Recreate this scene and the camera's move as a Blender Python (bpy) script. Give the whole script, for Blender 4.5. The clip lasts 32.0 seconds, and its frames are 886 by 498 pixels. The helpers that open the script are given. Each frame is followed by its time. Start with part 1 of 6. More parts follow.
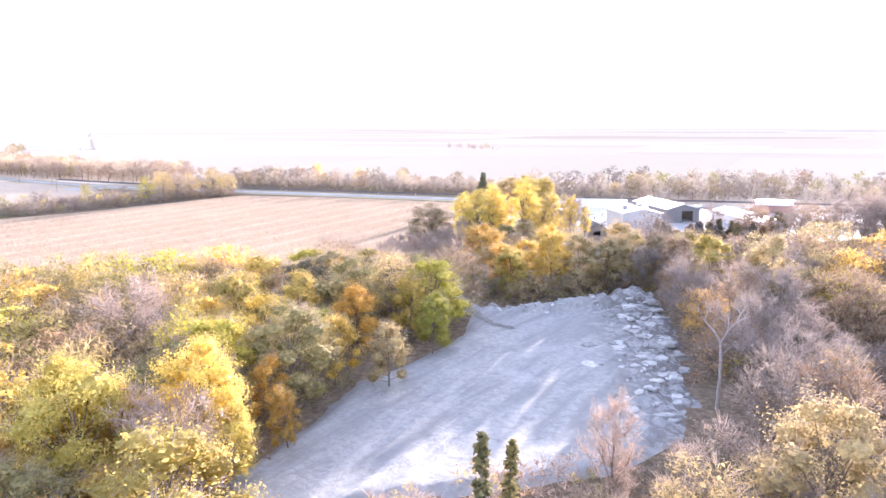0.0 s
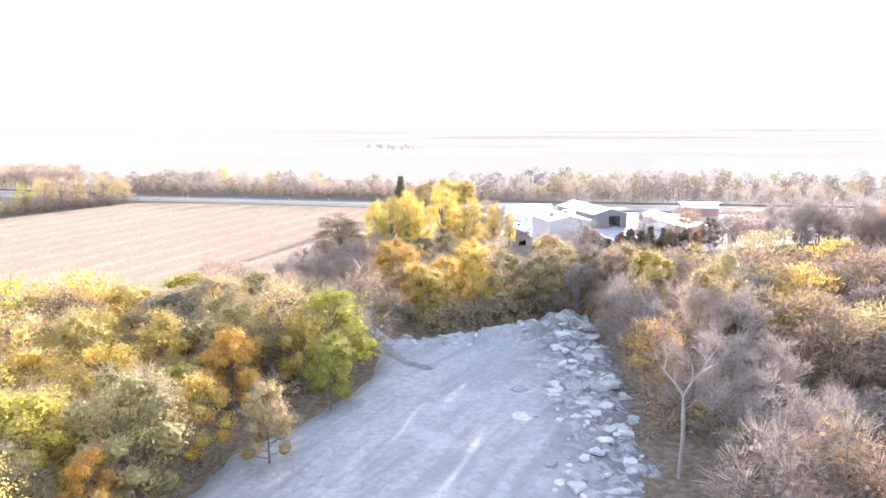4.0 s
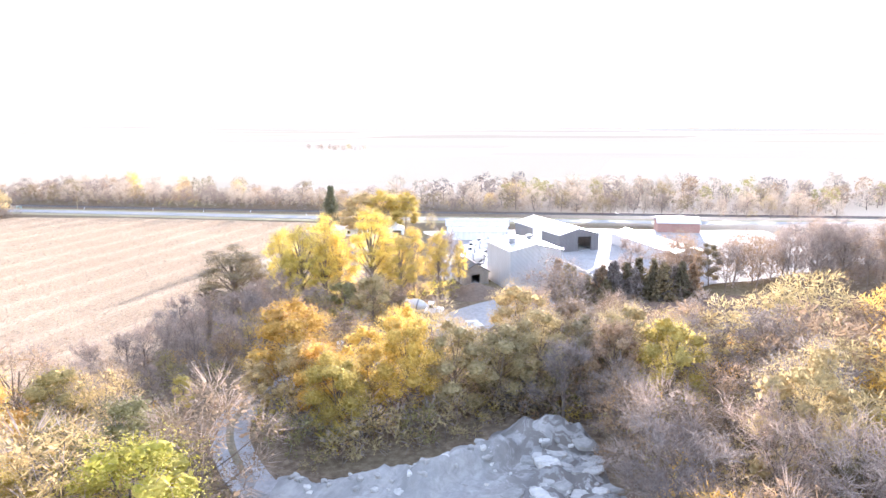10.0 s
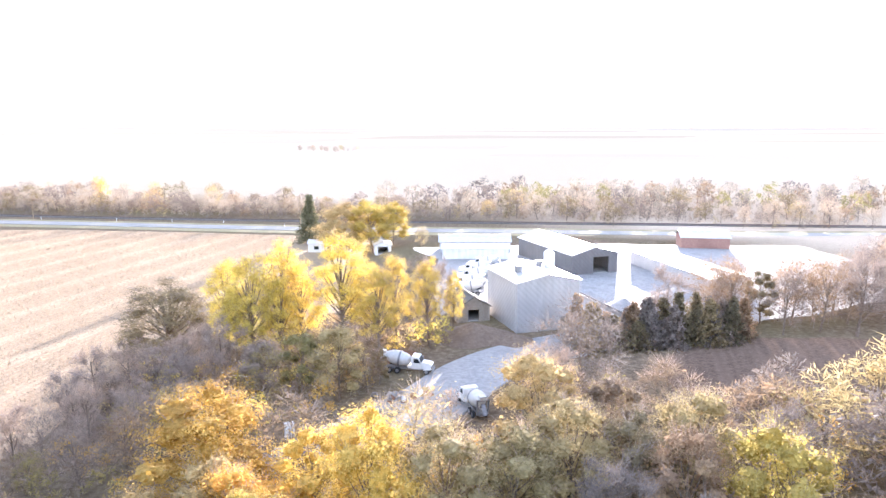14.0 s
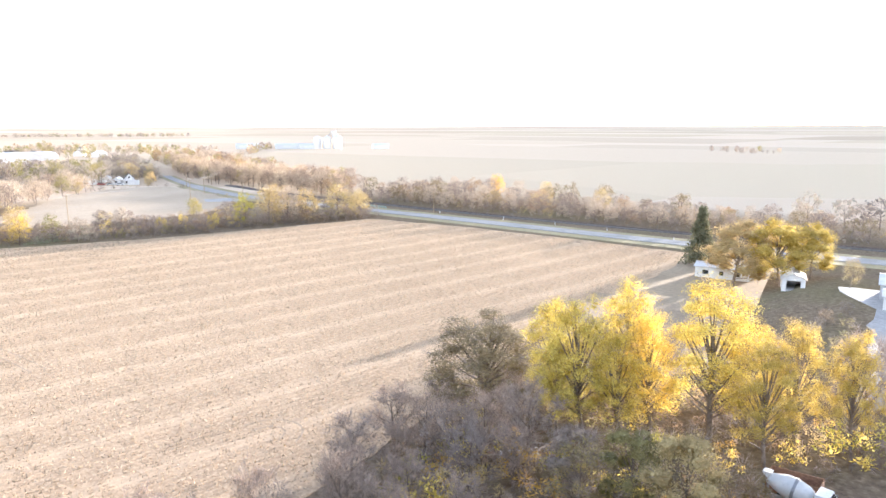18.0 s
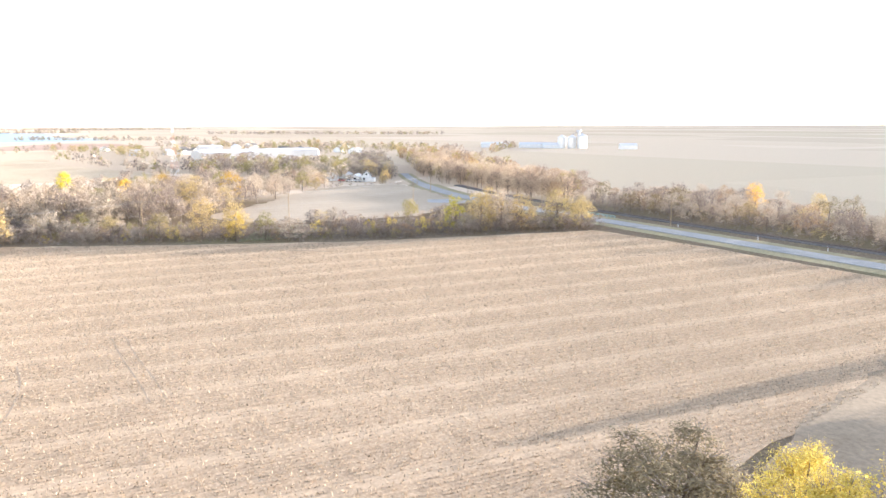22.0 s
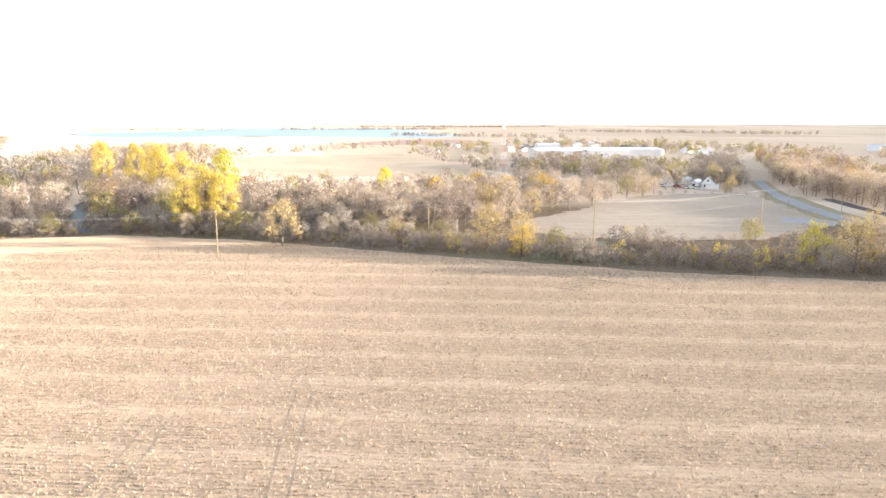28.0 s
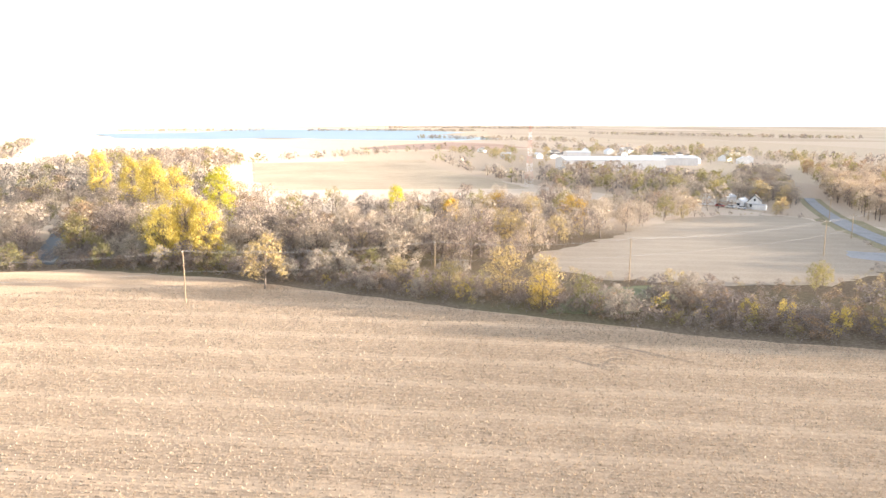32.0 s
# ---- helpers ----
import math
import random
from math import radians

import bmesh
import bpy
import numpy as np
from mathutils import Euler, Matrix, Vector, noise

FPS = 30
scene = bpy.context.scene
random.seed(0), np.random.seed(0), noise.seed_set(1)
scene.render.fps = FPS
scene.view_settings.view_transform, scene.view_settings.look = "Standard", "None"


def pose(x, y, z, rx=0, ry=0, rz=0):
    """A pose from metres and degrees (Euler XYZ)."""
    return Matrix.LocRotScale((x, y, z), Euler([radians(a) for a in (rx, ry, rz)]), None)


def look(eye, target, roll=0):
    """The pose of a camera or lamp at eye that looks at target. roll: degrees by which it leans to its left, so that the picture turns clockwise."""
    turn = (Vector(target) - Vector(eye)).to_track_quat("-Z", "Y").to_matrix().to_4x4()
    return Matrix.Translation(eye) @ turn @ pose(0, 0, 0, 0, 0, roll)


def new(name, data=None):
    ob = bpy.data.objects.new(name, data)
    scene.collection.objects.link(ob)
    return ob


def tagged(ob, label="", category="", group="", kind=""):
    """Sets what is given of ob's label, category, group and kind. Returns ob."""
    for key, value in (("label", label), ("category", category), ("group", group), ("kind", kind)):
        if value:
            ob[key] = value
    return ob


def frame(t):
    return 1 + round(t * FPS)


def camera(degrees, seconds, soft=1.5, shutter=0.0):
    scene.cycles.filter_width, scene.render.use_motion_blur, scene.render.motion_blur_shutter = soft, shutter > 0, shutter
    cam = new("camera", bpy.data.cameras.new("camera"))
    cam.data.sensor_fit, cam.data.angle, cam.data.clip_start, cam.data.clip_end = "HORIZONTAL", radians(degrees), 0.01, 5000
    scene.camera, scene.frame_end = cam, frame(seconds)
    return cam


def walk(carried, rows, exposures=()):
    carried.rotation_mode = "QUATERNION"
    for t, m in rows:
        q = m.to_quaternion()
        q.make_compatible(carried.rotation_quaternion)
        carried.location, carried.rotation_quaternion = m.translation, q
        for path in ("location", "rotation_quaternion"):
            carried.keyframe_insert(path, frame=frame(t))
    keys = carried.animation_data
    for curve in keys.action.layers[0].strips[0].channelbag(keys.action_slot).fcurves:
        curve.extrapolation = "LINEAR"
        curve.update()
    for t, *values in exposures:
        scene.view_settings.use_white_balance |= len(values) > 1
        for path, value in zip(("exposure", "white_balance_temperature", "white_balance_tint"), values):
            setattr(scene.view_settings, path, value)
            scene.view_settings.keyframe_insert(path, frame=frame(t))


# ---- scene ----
cam = camera(63.0, 32.0, soft=1.5)
PATH = [
    (0.00, -1.20, -30.60, 38.10, 80.05, 0.00, 6.72),
    (0.50, -1.20, -29.60, 38.10, 80.05, 0.00, 6.68),
    (1.00, -1.18, -28.00, 38.15, 80.05, 0.00, 6.50),
    (1.50, -1.14, -25.80, 38.17, 80.05, 0.00, 5.70),
    (2.00, -1.08, -23.10, 38.17, 80.05, 0.00, 4.53),
    (2.50, -0.95, -20.20, 38.17, 80.05, 0.00, 3.50),
    (3.00, -0.85, -17.10, 38.17, 80.05, 0.00, 2.42),
    (3.50, -0.70, -13.90, 38.18, 80.06, 0.00, 1.30),
    (4.50, -0.30, -7.10, 38.20, 80.05, 0.00, 0.10),
    (5.50, 0.00, 0.00, 38.20, 80.02, -0.10, -0.41),
    (6.00, 0.42, 3.57, 38.21, 80.02, -0.10, -0.51),
    (6.50, 0.62, 7.35, 38.41, 80.03, -0.10, -0.61),
    (7.00, 0.83, 10.92, 38.41, 80.03, -0.10, -0.71),
    (7.50, 1.25, 14.70, 38.41, 80.03, -0.10, -0.71),
    (8.00, 1.67, 18.48, 38.42, 80.04, -0.00, -0.81),
    (8.50, 1.87, 22.26, 38.62, 80.04, -0.10, -0.91),
    (9.00, 2.28, 26.04, 38.84, 80.00, -0.11, -2.31),
    (9.50, 2.49, 29.61, 38.84, 79.95, -0.11, -3.51),
    (10.00, 2.71, 33.39, 38.83, 79.96, -0.11, -3.61),
    (11.00, 3.34, 40.74, 38.83, 79.96, -0.11, -3.71),
    (12.00, 4.18, 48.30, 38.84, 79.96, -0.11, -3.71),
    (13.00, 4.81, 55.65, 38.85, 79.97, -0.11, -3.81),
    (13.50, 5.23, 59.22, 38.85, 79.97, -0.01, -3.81),
    (14.00, 5.65, 63.00, 38.86, 79.97, -0.01, -3.91),
    (14.50, 5.86, 66.78, 38.85, 79.99, -0.01, -2.01),
    (15.00, 6.29, 70.35, 38.65, 80.03, 0.14, 6.18),
    (15.50, 6.71, 74.13, 38.65, 80.13, 0.21, 13.38),
    (17.50, 6.71, 89.67, 38.60, 80.01, 0.15, 26.37),
    (18.00, 6.30, 93.66, 38.36, 79.96, 0.18, 27.67),
    (18.50, 5.46, 97.65, 38.31, 79.99, 0.12, 29.57),
    (19.00, 4.62, 101.85, 38.26, 79.91, 0.18, 31.76),
    (19.50, 3.57, 105.84, 38.20, 79.92, 0.16, 34.56),
    (20.00, 2.32, 109.83, 38.13, 79.92, 0.14, 37.46),
    (20.50, 1.06, 113.82, 38.06, 79.99, 0.16, 38.36),
    (21.00, -0.62, 117.39, 37.97, 79.94, 0.11, 39.86),
    (21.50, -2.31, 120.96, 38.10, 79.92, 0.14, 44.06),
    (22.00, -3.99, 124.74, 38.01, 79.93, 0.15, 47.26),
    (22.50, -6.08, 128.31, 37.91, 79.90, 0.09, 48.27),
    (23.00, -8.39, 131.67, 37.79, 79.93, 0.08, 51.07),
    (23.50, -10.49, 135.03, 37.69, 79.91, 0.18, 56.27),
    (24.00, -13.00, 138.39, 37.57, 79.91, 0.19, 61.57),
    (24.50, -15.52, 141.75, 37.45, 79.96, 0.20, 64.27),
    (26.50, -27.49, 152.46, 37.10, 79.89, 0.12, 69.68),
    (27.00, -30.84, 154.98, 36.94, 79.85, 0.08, 73.48),
    (27.50, -34.21, 157.29, 37.00, 79.84, 0.02, 74.48),
    (28.00, -37.58, 159.39, 37.05, 79.84, 0.02, 74.48),
    (28.50, -41.35, 161.28, 36.88, 79.84, 0.02, 74.48),
    (29.00, -44.93, 163.17, 36.93, 79.84, -0.08, 74.39),
    (29.50, -48.72, 165.06, 37.18, 79.84, -0.08, 74.39),
    (30.00, -52.55, 166.75, 38.27, 79.84, -0.08, 74.39),
    (30.50, -56.38, 168.43, 39.35, 79.74, -0.17, 74.69),
    (31.00, -60.22, 170.12, 40.65, 79.73, -0.15, 74.99),
    (31.50, -64.06, 171.59, 41.74, 79.73, -0.15, 75.19),
    (32.00, -68.10, 173.07, 42.82, 79.82, -0.18, 76.80),
]
# one path all the way, and an exposure that falls a little as the view turns from the sun
walk(cam, [(t, pose(x, y, z, rx, ry, rz)) for t, x, y, z, rx, ry, rz in PATH], exposures=[(0.0, 2.72, 5700, 28), (4.0, 2.75, 5750, 21), (14.0, 2.82, 5750, 20), (18.0, 2.45, 5900, 15), (24.0, 2.16, 6000, 14), (32.0, 1.95, 6400, 15)])

# ---- light: a low sun ahead of the first view, and a hazy sky ----
SUN_AZ = math.radians(18.0)     # turned from +y towards +x
SUN_EL = math.radians(7.6)
world = bpy.data.worlds.new("world")
scene.world = world
world.use_nodes = True
wn = world.node_tree
sky = wn.nodes.new("ShaderNodeTexSky")
sky.sky_type, sky.sun_disc = "NISHITA", False
sky.sun_elevation, sky.sun_rotation = SUN_EL, SUN_AZ
sky.air_density, sky.dust_density, sky.ozone_density = 1.0, 1.0, 1.0
# a bright, milky veil of haze: dense and white towards the horizon, thinner overhead
co = wn.nodes.new("ShaderNodeTexCoord")
sep = wn.nodes.new("ShaderNodeSeparateXYZ")
wn.links.new(co.outputs["Generated"], sep.inputs[0])
veil = wn.nodes.new("ShaderNodeValToRGB")
veil.color_ramp.interpolation = "EASE"
veil.color_ramp.elements[0].position, veil.color_ramp.elements[0].color = 0.16, (1.0, 1.0, 1.02, 1)
veil.color_ramp.elements[1].position, veil.color_ramp.elements[1].color = 0.62, (0.36, 0.385, 0.44, 1)
wn.links.new(sep.outputs[2], veil.inputs[0])
thick = wn.nodes.new("ShaderNodeVectorMath")
thick.operation = "SCALE"
thick.inputs[3].default_value = 4.2
wn.links.new(veil.outputs[0], thick.inputs[0])
haze = wn.nodes.new("ShaderNodeMix")
haze.data_type, haze.blend_type = "RGBA", "ADD"
haze.inputs[0].default_value = 1.0
wn.links.new(thick.outputs[0], haze.inputs[7])
wn.links.new(sky.outputs[0], haze.inputs[6])
wn.links.new(haze.outputs[2], wn.nodes["Background"].inputs[0])
wn.nodes["Background"].inputs[1].default_value = 0.085
sun = new("sun", bpy.data.lights.new("sun", "SUN"))
sun.data.energy, sun.data.angle, sun.data.color = 5.0, math.radians(0.6), (1.0, 0.9, 0.76)
sun_dir = Vector((math.sin(SUN_AZ) * math.cos(SUN_EL), math.cos(SUN_AZ) * math.cos(SUN_EL), math.sin(SUN_EL)))
sun.matrix_world = look(sun_dir * 100, (0, 0, 0))


# ---- materials ----
def nodes_of(name):
    m = bpy.data.materials.new(name)
    m.use_nodes = True
    return m, m.node_tree, m.node_tree.nodes["Principled BSDF"]


def ramp_of(nt, fac, stops):
    r = nt.nodes.new("ShaderNodeValToRGB")
    while len(r.color_ramp.elements) < len(stops):
        r.color_ramp.elements.new(0.5)
    for e, (p, c) in zip(r.color_ramp.elements, stops):
        e.position, e.color = p, (*c, 1)
    nt.links.new(fac, r.inputs[0])
    return r.outputs[0]


def noise_of(nt, scale, detail=6, rough=0.6, stretch=None, turn=0.0, distort=0.0):
    g = nt.nodes.new("ShaderNodeNewGeometry")
    src = g.outputs["Position"]
    if stretch:
        mp = nt.nodes.new("ShaderNodeMapping")
        mp.vector_type = "TEXTURE"
        mp.inputs["Rotation"].default_value = (0, 0, -turn)
        mp.inputs["Scale"].default_value = [1 / v for v in stretch]
        nt.links.new(src, mp.inputs[0])
        src = mp.outputs[0]
    n = nt.nodes.new("ShaderNodeTexNoise")
    n.inputs["Scale"].default_value, n.inputs["Detail"].default_value = scale, detail
    n.inputs["Roughness"].default_value, n.inputs["Distortion"].default_value = rough, distort
    nt.links.new(src, n.inputs["Vector"])
    return n.outputs[0]


def mix_of(nt, a, b, fac, how="MIX"):
    m = nt.nodes.new("ShaderNodeMix")
    m.data_type, m.blend_type = "RGBA", how
    for sock, v in ((m.inputs[0], fac), (m.inputs[6], a), (m.inputs[7], b)):
        if isinstance(v, (int, float)):
            sock.default_value = v
        elif isinstance(v, tuple):
            sock.default_value = (*v, 1)
        else:
            nt.links.new(v, sock)
    return m.outputs[2]


def bump_of(nt, height, strength, distance, bsdf):
    b = nt.nodes.new("ShaderNodeBump")
    b.inputs["Strength"].default_value, b.inputs["Distance"].default_value = strength, distance
    nt.links.new(height, b.inputs["Height"])
    nt.links.new(b.outputs[0], bsdf.inputs["Normal"])


def surface(name, dark, light, scale=1.0, rough=0.85, big=None, metal=0.0, bump=0.05, random_tint=0.0):
    """Two-scale mottled surface: fine grain from dark to light, and a broad stain."""
    m, nt, b = nodes_of(name)
    fine = noise_of(nt, scale, 8, 0.65)
    col = ramp_of(nt, fine, [(0.3, dark), (0.7, light)])
    broad = noise_of(nt, scale * 0.07, 3)
    stain = big or tuple(v * 0.7 for v in dark)
    col = mix_of(nt, col, stain, ramp_of(nt, broad, [(0.5, (0, 0, 0)), (0.75, (0.6, 0.6, 0.6))]))
    if random_tint:
        info = nt.nodes.new("ShaderNodeObjectInfo")
        col = mix_of(nt, col, ramp_of(nt, info.outputs["Random"], [(0, (1 - random_tint,) * 3), (1, (1 + random_tint,) * 3)]), 1.0, "MULTIPLY")
    nt.links.new(col, b.inputs["Base Color"])
    b.inputs["Roughness"].default_value, b.inputs["Metallic"].default_value = rough, metal
    if rough >= 0.9:
        b.inputs["Specular IOR Level"].default_value = 0.1
    if bump:
        bump_of(nt, fine, 0.6, bump, b)
    return m


def leaf_material(name, colours, through_light=0.45):
    """Leaves or fine twigs: each one a shade of its own, each tree a little different, and light comes through."""
    m, nt, b = nodes_of(name)
    g = nt.nodes.new("ShaderNodeNewGeometry")
    n = len(colours)
    col = ramp_of(nt, g.outputs["Random Per Island"], [((i + 0.5) / n, c) for i, c in enumerate(colours)])
    info = nt.nodes.new("ShaderNodeObjectInfo")
    tint = ramp_of(nt, info.outputs["Random"], [(0, (0.74, 0.77, 0.80)), (0.5, (1, 1, 1)), (1, (1.22, 1.13, 1.02))])
    col = mix_of(nt, col, tint, 1.0, "MULTIPLY")
    col = mix_of(nt, col, ramp_of(nt, noise_of(nt, 1.7, 5, 0.75), [(0.32, (0.62, 0.62, 0.62)), (0.68, (1.3, 1.3, 1.3))]), 1.0, "MULTIPLY")
    nt.links.new(col, b.inputs["Base Color"])
    b.inputs["Roughness"].default_value, b.inputs["Specular IOR Level"].default_value = 0.9, 0.2
    tr = nt.nodes.new("ShaderNodeBsdfTranslucent")
    nt.links.new(col, tr.inputs[0])
    mx = nt.nodes.new("ShaderNodeMixShader")
    mx.inputs[0].default_value = through_light
    nt.links.new(b.outputs[0], mx.inputs[1])
    nt.links.new(tr.outputs[0], mx.inputs[2])
    nt.links.new(mx.outputs[0], nt.nodes["Material Output"].inputs[0])
    return m


LEAF = {
    "gold": leaf_material("gold_leaves", [(0.64, 0.48, 0.10), (0.73, 0.59, 0.145), (0.79, 0.67, 0.20), (0.56, 0.41, 0.10)], 0.4),
    "lime": leaf_material("lime_leaves", [(0.37, 0.34, 0.06), (0.46, 0.42, 0.08), (0.31, 0.29, 0.07), (0.52, 0.45, 0.11)], 0.35),
    "orange": leaf_material("orange_leaves", [(0.52, 0.32, 0.07), (0.60, 0.39, 0.10), (0.46, 0.28, 0.08), (0.64, 0.45, 0.14)], 0.45),
    "olive": leaf_material("olive_leaves", [(0.27, 0.235, 0.10), (0.33, 0.285, 0.125), (0.23, 0.205, 0.10), (0.37, 0.32, 0.145)], 0.35),
    "tan": leaf_material("tan_leaves", [(0.42, 0.325, 0.16), (0.48, 0.38, 0.19), (0.38, 0.29, 0.145), (0.52, 0.415, 0.21)], 0.35),
    "brown": leaf_material("brown_leaves", [(0.29, 0.20, 0.13), (0.34, 0.245, 0.16), (0.25, 0.175, 0.12), (0.38, 0.275, 0.17)], 0.3),
    "bronze": leaf_material("dull_bronze_leaves", [(0.20, 0.165, 0.10), (0.25, 0.20, 0.12), (0.17, 0.14, 0.095), (0.29, 0.235, 0.13)], 0.25),
    "ash": leaf_material("grey_seedy_crowns", [(0.40, 0.335, 0.265), (0.43, 0.36, 0.285), (0.375, 0.315, 0.25), (0.46, 0.385, 0.305)], 0.2),
    "amber": leaf_material("amber_leaves", [(0.52, 0.38, 0.09), (0.60, 0.46, 0.13), (0.66, 0.53, 0.18), (0.46, 0.35, 0.10)], 0.48),
    "yellow": leaf_material("lemon_yellow_leaves", [(0.60, 0.53, 0.05), (0.70, 0.62, 0.07), (0.78, 0.69, 0.11), (0.54, 0.49, 0.06)], 0.4),
    "umber": leaf_material("dull_brown_crowns", [(0.25, 0.205, 0.175), (0.28, 0.23, 0.195), (0.225, 0.185, 0.16), (0.31, 0.255, 0.215)], 0.2),
    "straw": leaf_material("straw_pale_crowns", [(0.48, 0.405, 0.315), (0.51, 0.43, 0.335), (0.45, 0.38, 0.295), (0.54, 0.46, 0.36)], 0.2),
    "twig": leaf_material("bare_twigs", [(0.30, 0.245, 0.215), (0.36, 0.295, 0.255), (0.26, 0.21, 0.185), (0.40, 0.33, 0.285)], 0.2),
    "fir": leaf_material("fir_needles", [(0.15, 0.15, 0.09), (0.18, 0.175, 0.105), (0.125, 0.13, 0.085), (0.215, 0.20, 0.12)], 0.25),
    "cedar": leaf_material("cedar_needles", [(0.17, 0.16, 0.07), (0.22, 0.19, 0.09), (0.13, 0.13, 0.06), (0.25, 0.21, 0.10)], 0.2),
}
BARK = surface("bark", (0.13, 0.10, 0.08), (0.27, 0.22, 0.18), 3.0, 0.95)
PALE_BARK = surface("weathered_bare_wood", (0.28, 0.245, 0.22), (0.42, 0.375, 0.34), 3.0, 0.9)


# ---- ground ----
def smooth(v, a, b):
    u = np.clip((np.asarray(v, float) - a) / (b - a), 0, 1)
    return u * u * (3 - 2 * u)


def terrain(x, y):
    """The pit and the yard lie on a low bench, 4 m above the fields."""
    shift = 15.0 * smooth(y, 126, 150) + 27.0 * smooth(y, 178, 206)
    return 4.0 * smooth(np.asarray(x, float) - shift, -46, -34) * (1 - smooth(y, 264, 306))


def mesh_object(name, verts, faces, material, parent=None, label="", shade=False):
    me = bpy.data.meshes.new(name)
    me.from_pydata([tuple(v) for v in verts], [], [tuple(f) for f in faces])
    me.materials.append(material)
    if shade:
        me.shade_smooth()
    ob = new(name, me)
    if parent is not None:
        ob.parent = parent
    return tagged(ob, label)


def grid_faces(nx, ny):
    i = np.arange((nx - 1) * (ny - 1))
    a = (i // (nx - 1)) * nx + i % (nx - 1)
    return np.stack([a, a + 1, a + nx + 1, a + nx], 1)


def spaced(lo, hi, step, far):
    mid = list(np.arange(lo, hi + step, step))
    out, v, s = [], mid[-1], step
    while v < far:
        s *= 1.5
        v = min(v + s, far)
        out.append(v)
    low, v, s = [], lo, step
    while v > -far:
        s *= 1.5
        v = max(v - s, -far)
        low.append(v)
    return np.array(low[::-1] + mid + out)


def ground_material():
    m, nt, b = nodes_of("rough_grass_and_leaf_litter")
    fine = noise_of(nt, 1.2, 8, 0.7)
    col = ramp_of(nt, fine, [(0.3, (0.10, 0.078, 0.06)), (0.5, (0.19, 0.145, 0.10)), (0.72, (0.32, 0.255, 0.18))])
    patchy = noise_of(nt, 0.03, 4)
    col = mix_of(nt, col, (0.15, 0.14, 0.07), ramp_of(nt, patchy, [(0.48, (0, 0, 0)), (0.7, (0.55, 0.55, 0.55))]))
    # farmland in large blocks further out
    g = nt.nodes.new("ShaderNodeNewGeometry")
    mp = nt.nodes.new("ShaderNodeMapping")
    mp.inputs["Scale"].default_value = (0.0016, 0.0034, 0.001)
    mp.inputs["Rotation"].default_value = (0, 0, 0.16)
    nt.links.new(g.outputs["Position"], mp.inputs[0])
    v = nt.nodes.new("ShaderNodeTexVoronoi")
    v.distance, v.inputs["Scale"].default_value = "CHEBYCHEV", 1.0
    nt.links.new(mp.outputs[0], v.inputs["Vector"])
    sep = nt.nodes.new("ShaderNodeSeparateColor")
    nt.links.new(v.outputs["Color"], sep.inputs[0])
    farm = ramp_of(nt, sep.outputs[0], [(0.0, (0.53, 0.425, 0.32)), (0.3, (0.61, 0.50, 0.385)), (0.55, (0.46, 0.365, 0.275)), (0.8, (0.57, 0.465, 0.345)), (1.0, (0.47, 0.385, 0.285))])
    farm = mix_of(nt, farm, ramp_of(nt, fine, [(0.2, (0.8, 0.8, 0.8)), (0.8, (1.15, 1.15, 1.15))]), 1.0, "MULTIPLY")
    ln = nt.nodes.new("ShaderNodeVectorMath")
    ln.operation = "DISTANCE"
    ln.inputs[1].default_value = (-120, 180, 0)
    nt.links.new(g.outputs["Position"], ln.inputs[0])
    rng = nt.nodes.new("ShaderNodeMapRange")
    rng.inputs[1].default_value, rng.inputs[2].default_value = 225, 270
    nt.links.new(ln.outputs["Value"], rng.inputs[0])
    col = mix_of(nt, col, farm, rng.outputs[0])
    nt.links.new(col, b.inputs["Base Color"])
    b.inputs["Roughness"].default_value, b.inputs["Diffuse Roughness"].default_value, b.inputs["Specular IOR Level"].default_value = 0.95, 1.0, 0.0
    bump_of(nt, fine, 0.7, 0.12, b)
    return m


GROUND = ground_material()
gx, gy = spaced(-420, 200, 8.0, 6000), spaced(-60, 420, 8.0, 6000)
X, Y = np.meshgrid(gx, gy)
Z = terrain(X, Y)
rough_ground = np.array([noise.noise(Vector((a * 0.07, b * 0.07, 3.0))) for a, b in zip(X.ravel(), Y.ravel())])
Z = Z.ravel() + np.where(np.abs(Z.ravel() - 2) < 1.99, rough_ground * 0.4, 0) - 0.06
ground = mesh_object("ground", np.stack([X.ravel(), Y.ravel(), Z], 1), grid_faces(len(gx), len(gy)), GROUND, shade=True)
tagged(ground, "rough dry grass and fallen leaves between fields", "ground", kind="structure")


def ragged(points, step=4.0, jitter=0.8, seed=0, closed=True):
    """A line through the points, cut into short pieces that wander a little."""
    rnd = random.Random(seed)
    out = []
    n = len(points)
    for i in range(n if closed else n - 1):
        (x0, y0), (x1, y1) = points[i], points[(i + 1) % n]
        k = max(1, int(math.hypot(x1 - x0, y1 - y0) / step))
        for j in range(k):
            u = j / k
            out.append((x0 + (x1 - x0) * u + rnd.uniform(-jitter, jitter), y0 + (y1 - y0) * u + rnd.uniform(-jitter, jitter)))
    if not closed:
        out.append(points[-1])
    return out


def flowing(points, cuts=3):
    """The same line with its corners cut round."""
    for _ in range(cuts):
        out = [points[0]]
        for (x0, y0), (x1, y1) in zip(points, points[1:]):
            out += [(0.75 * x0 + 0.25 * x1, 0.75 * y0 + 0.25 * y1), (0.25 * x0 + 0.75 * x1, 0.25 * y0 + 0.75 * y1)]
        points = out + [points[-1]]
    return points


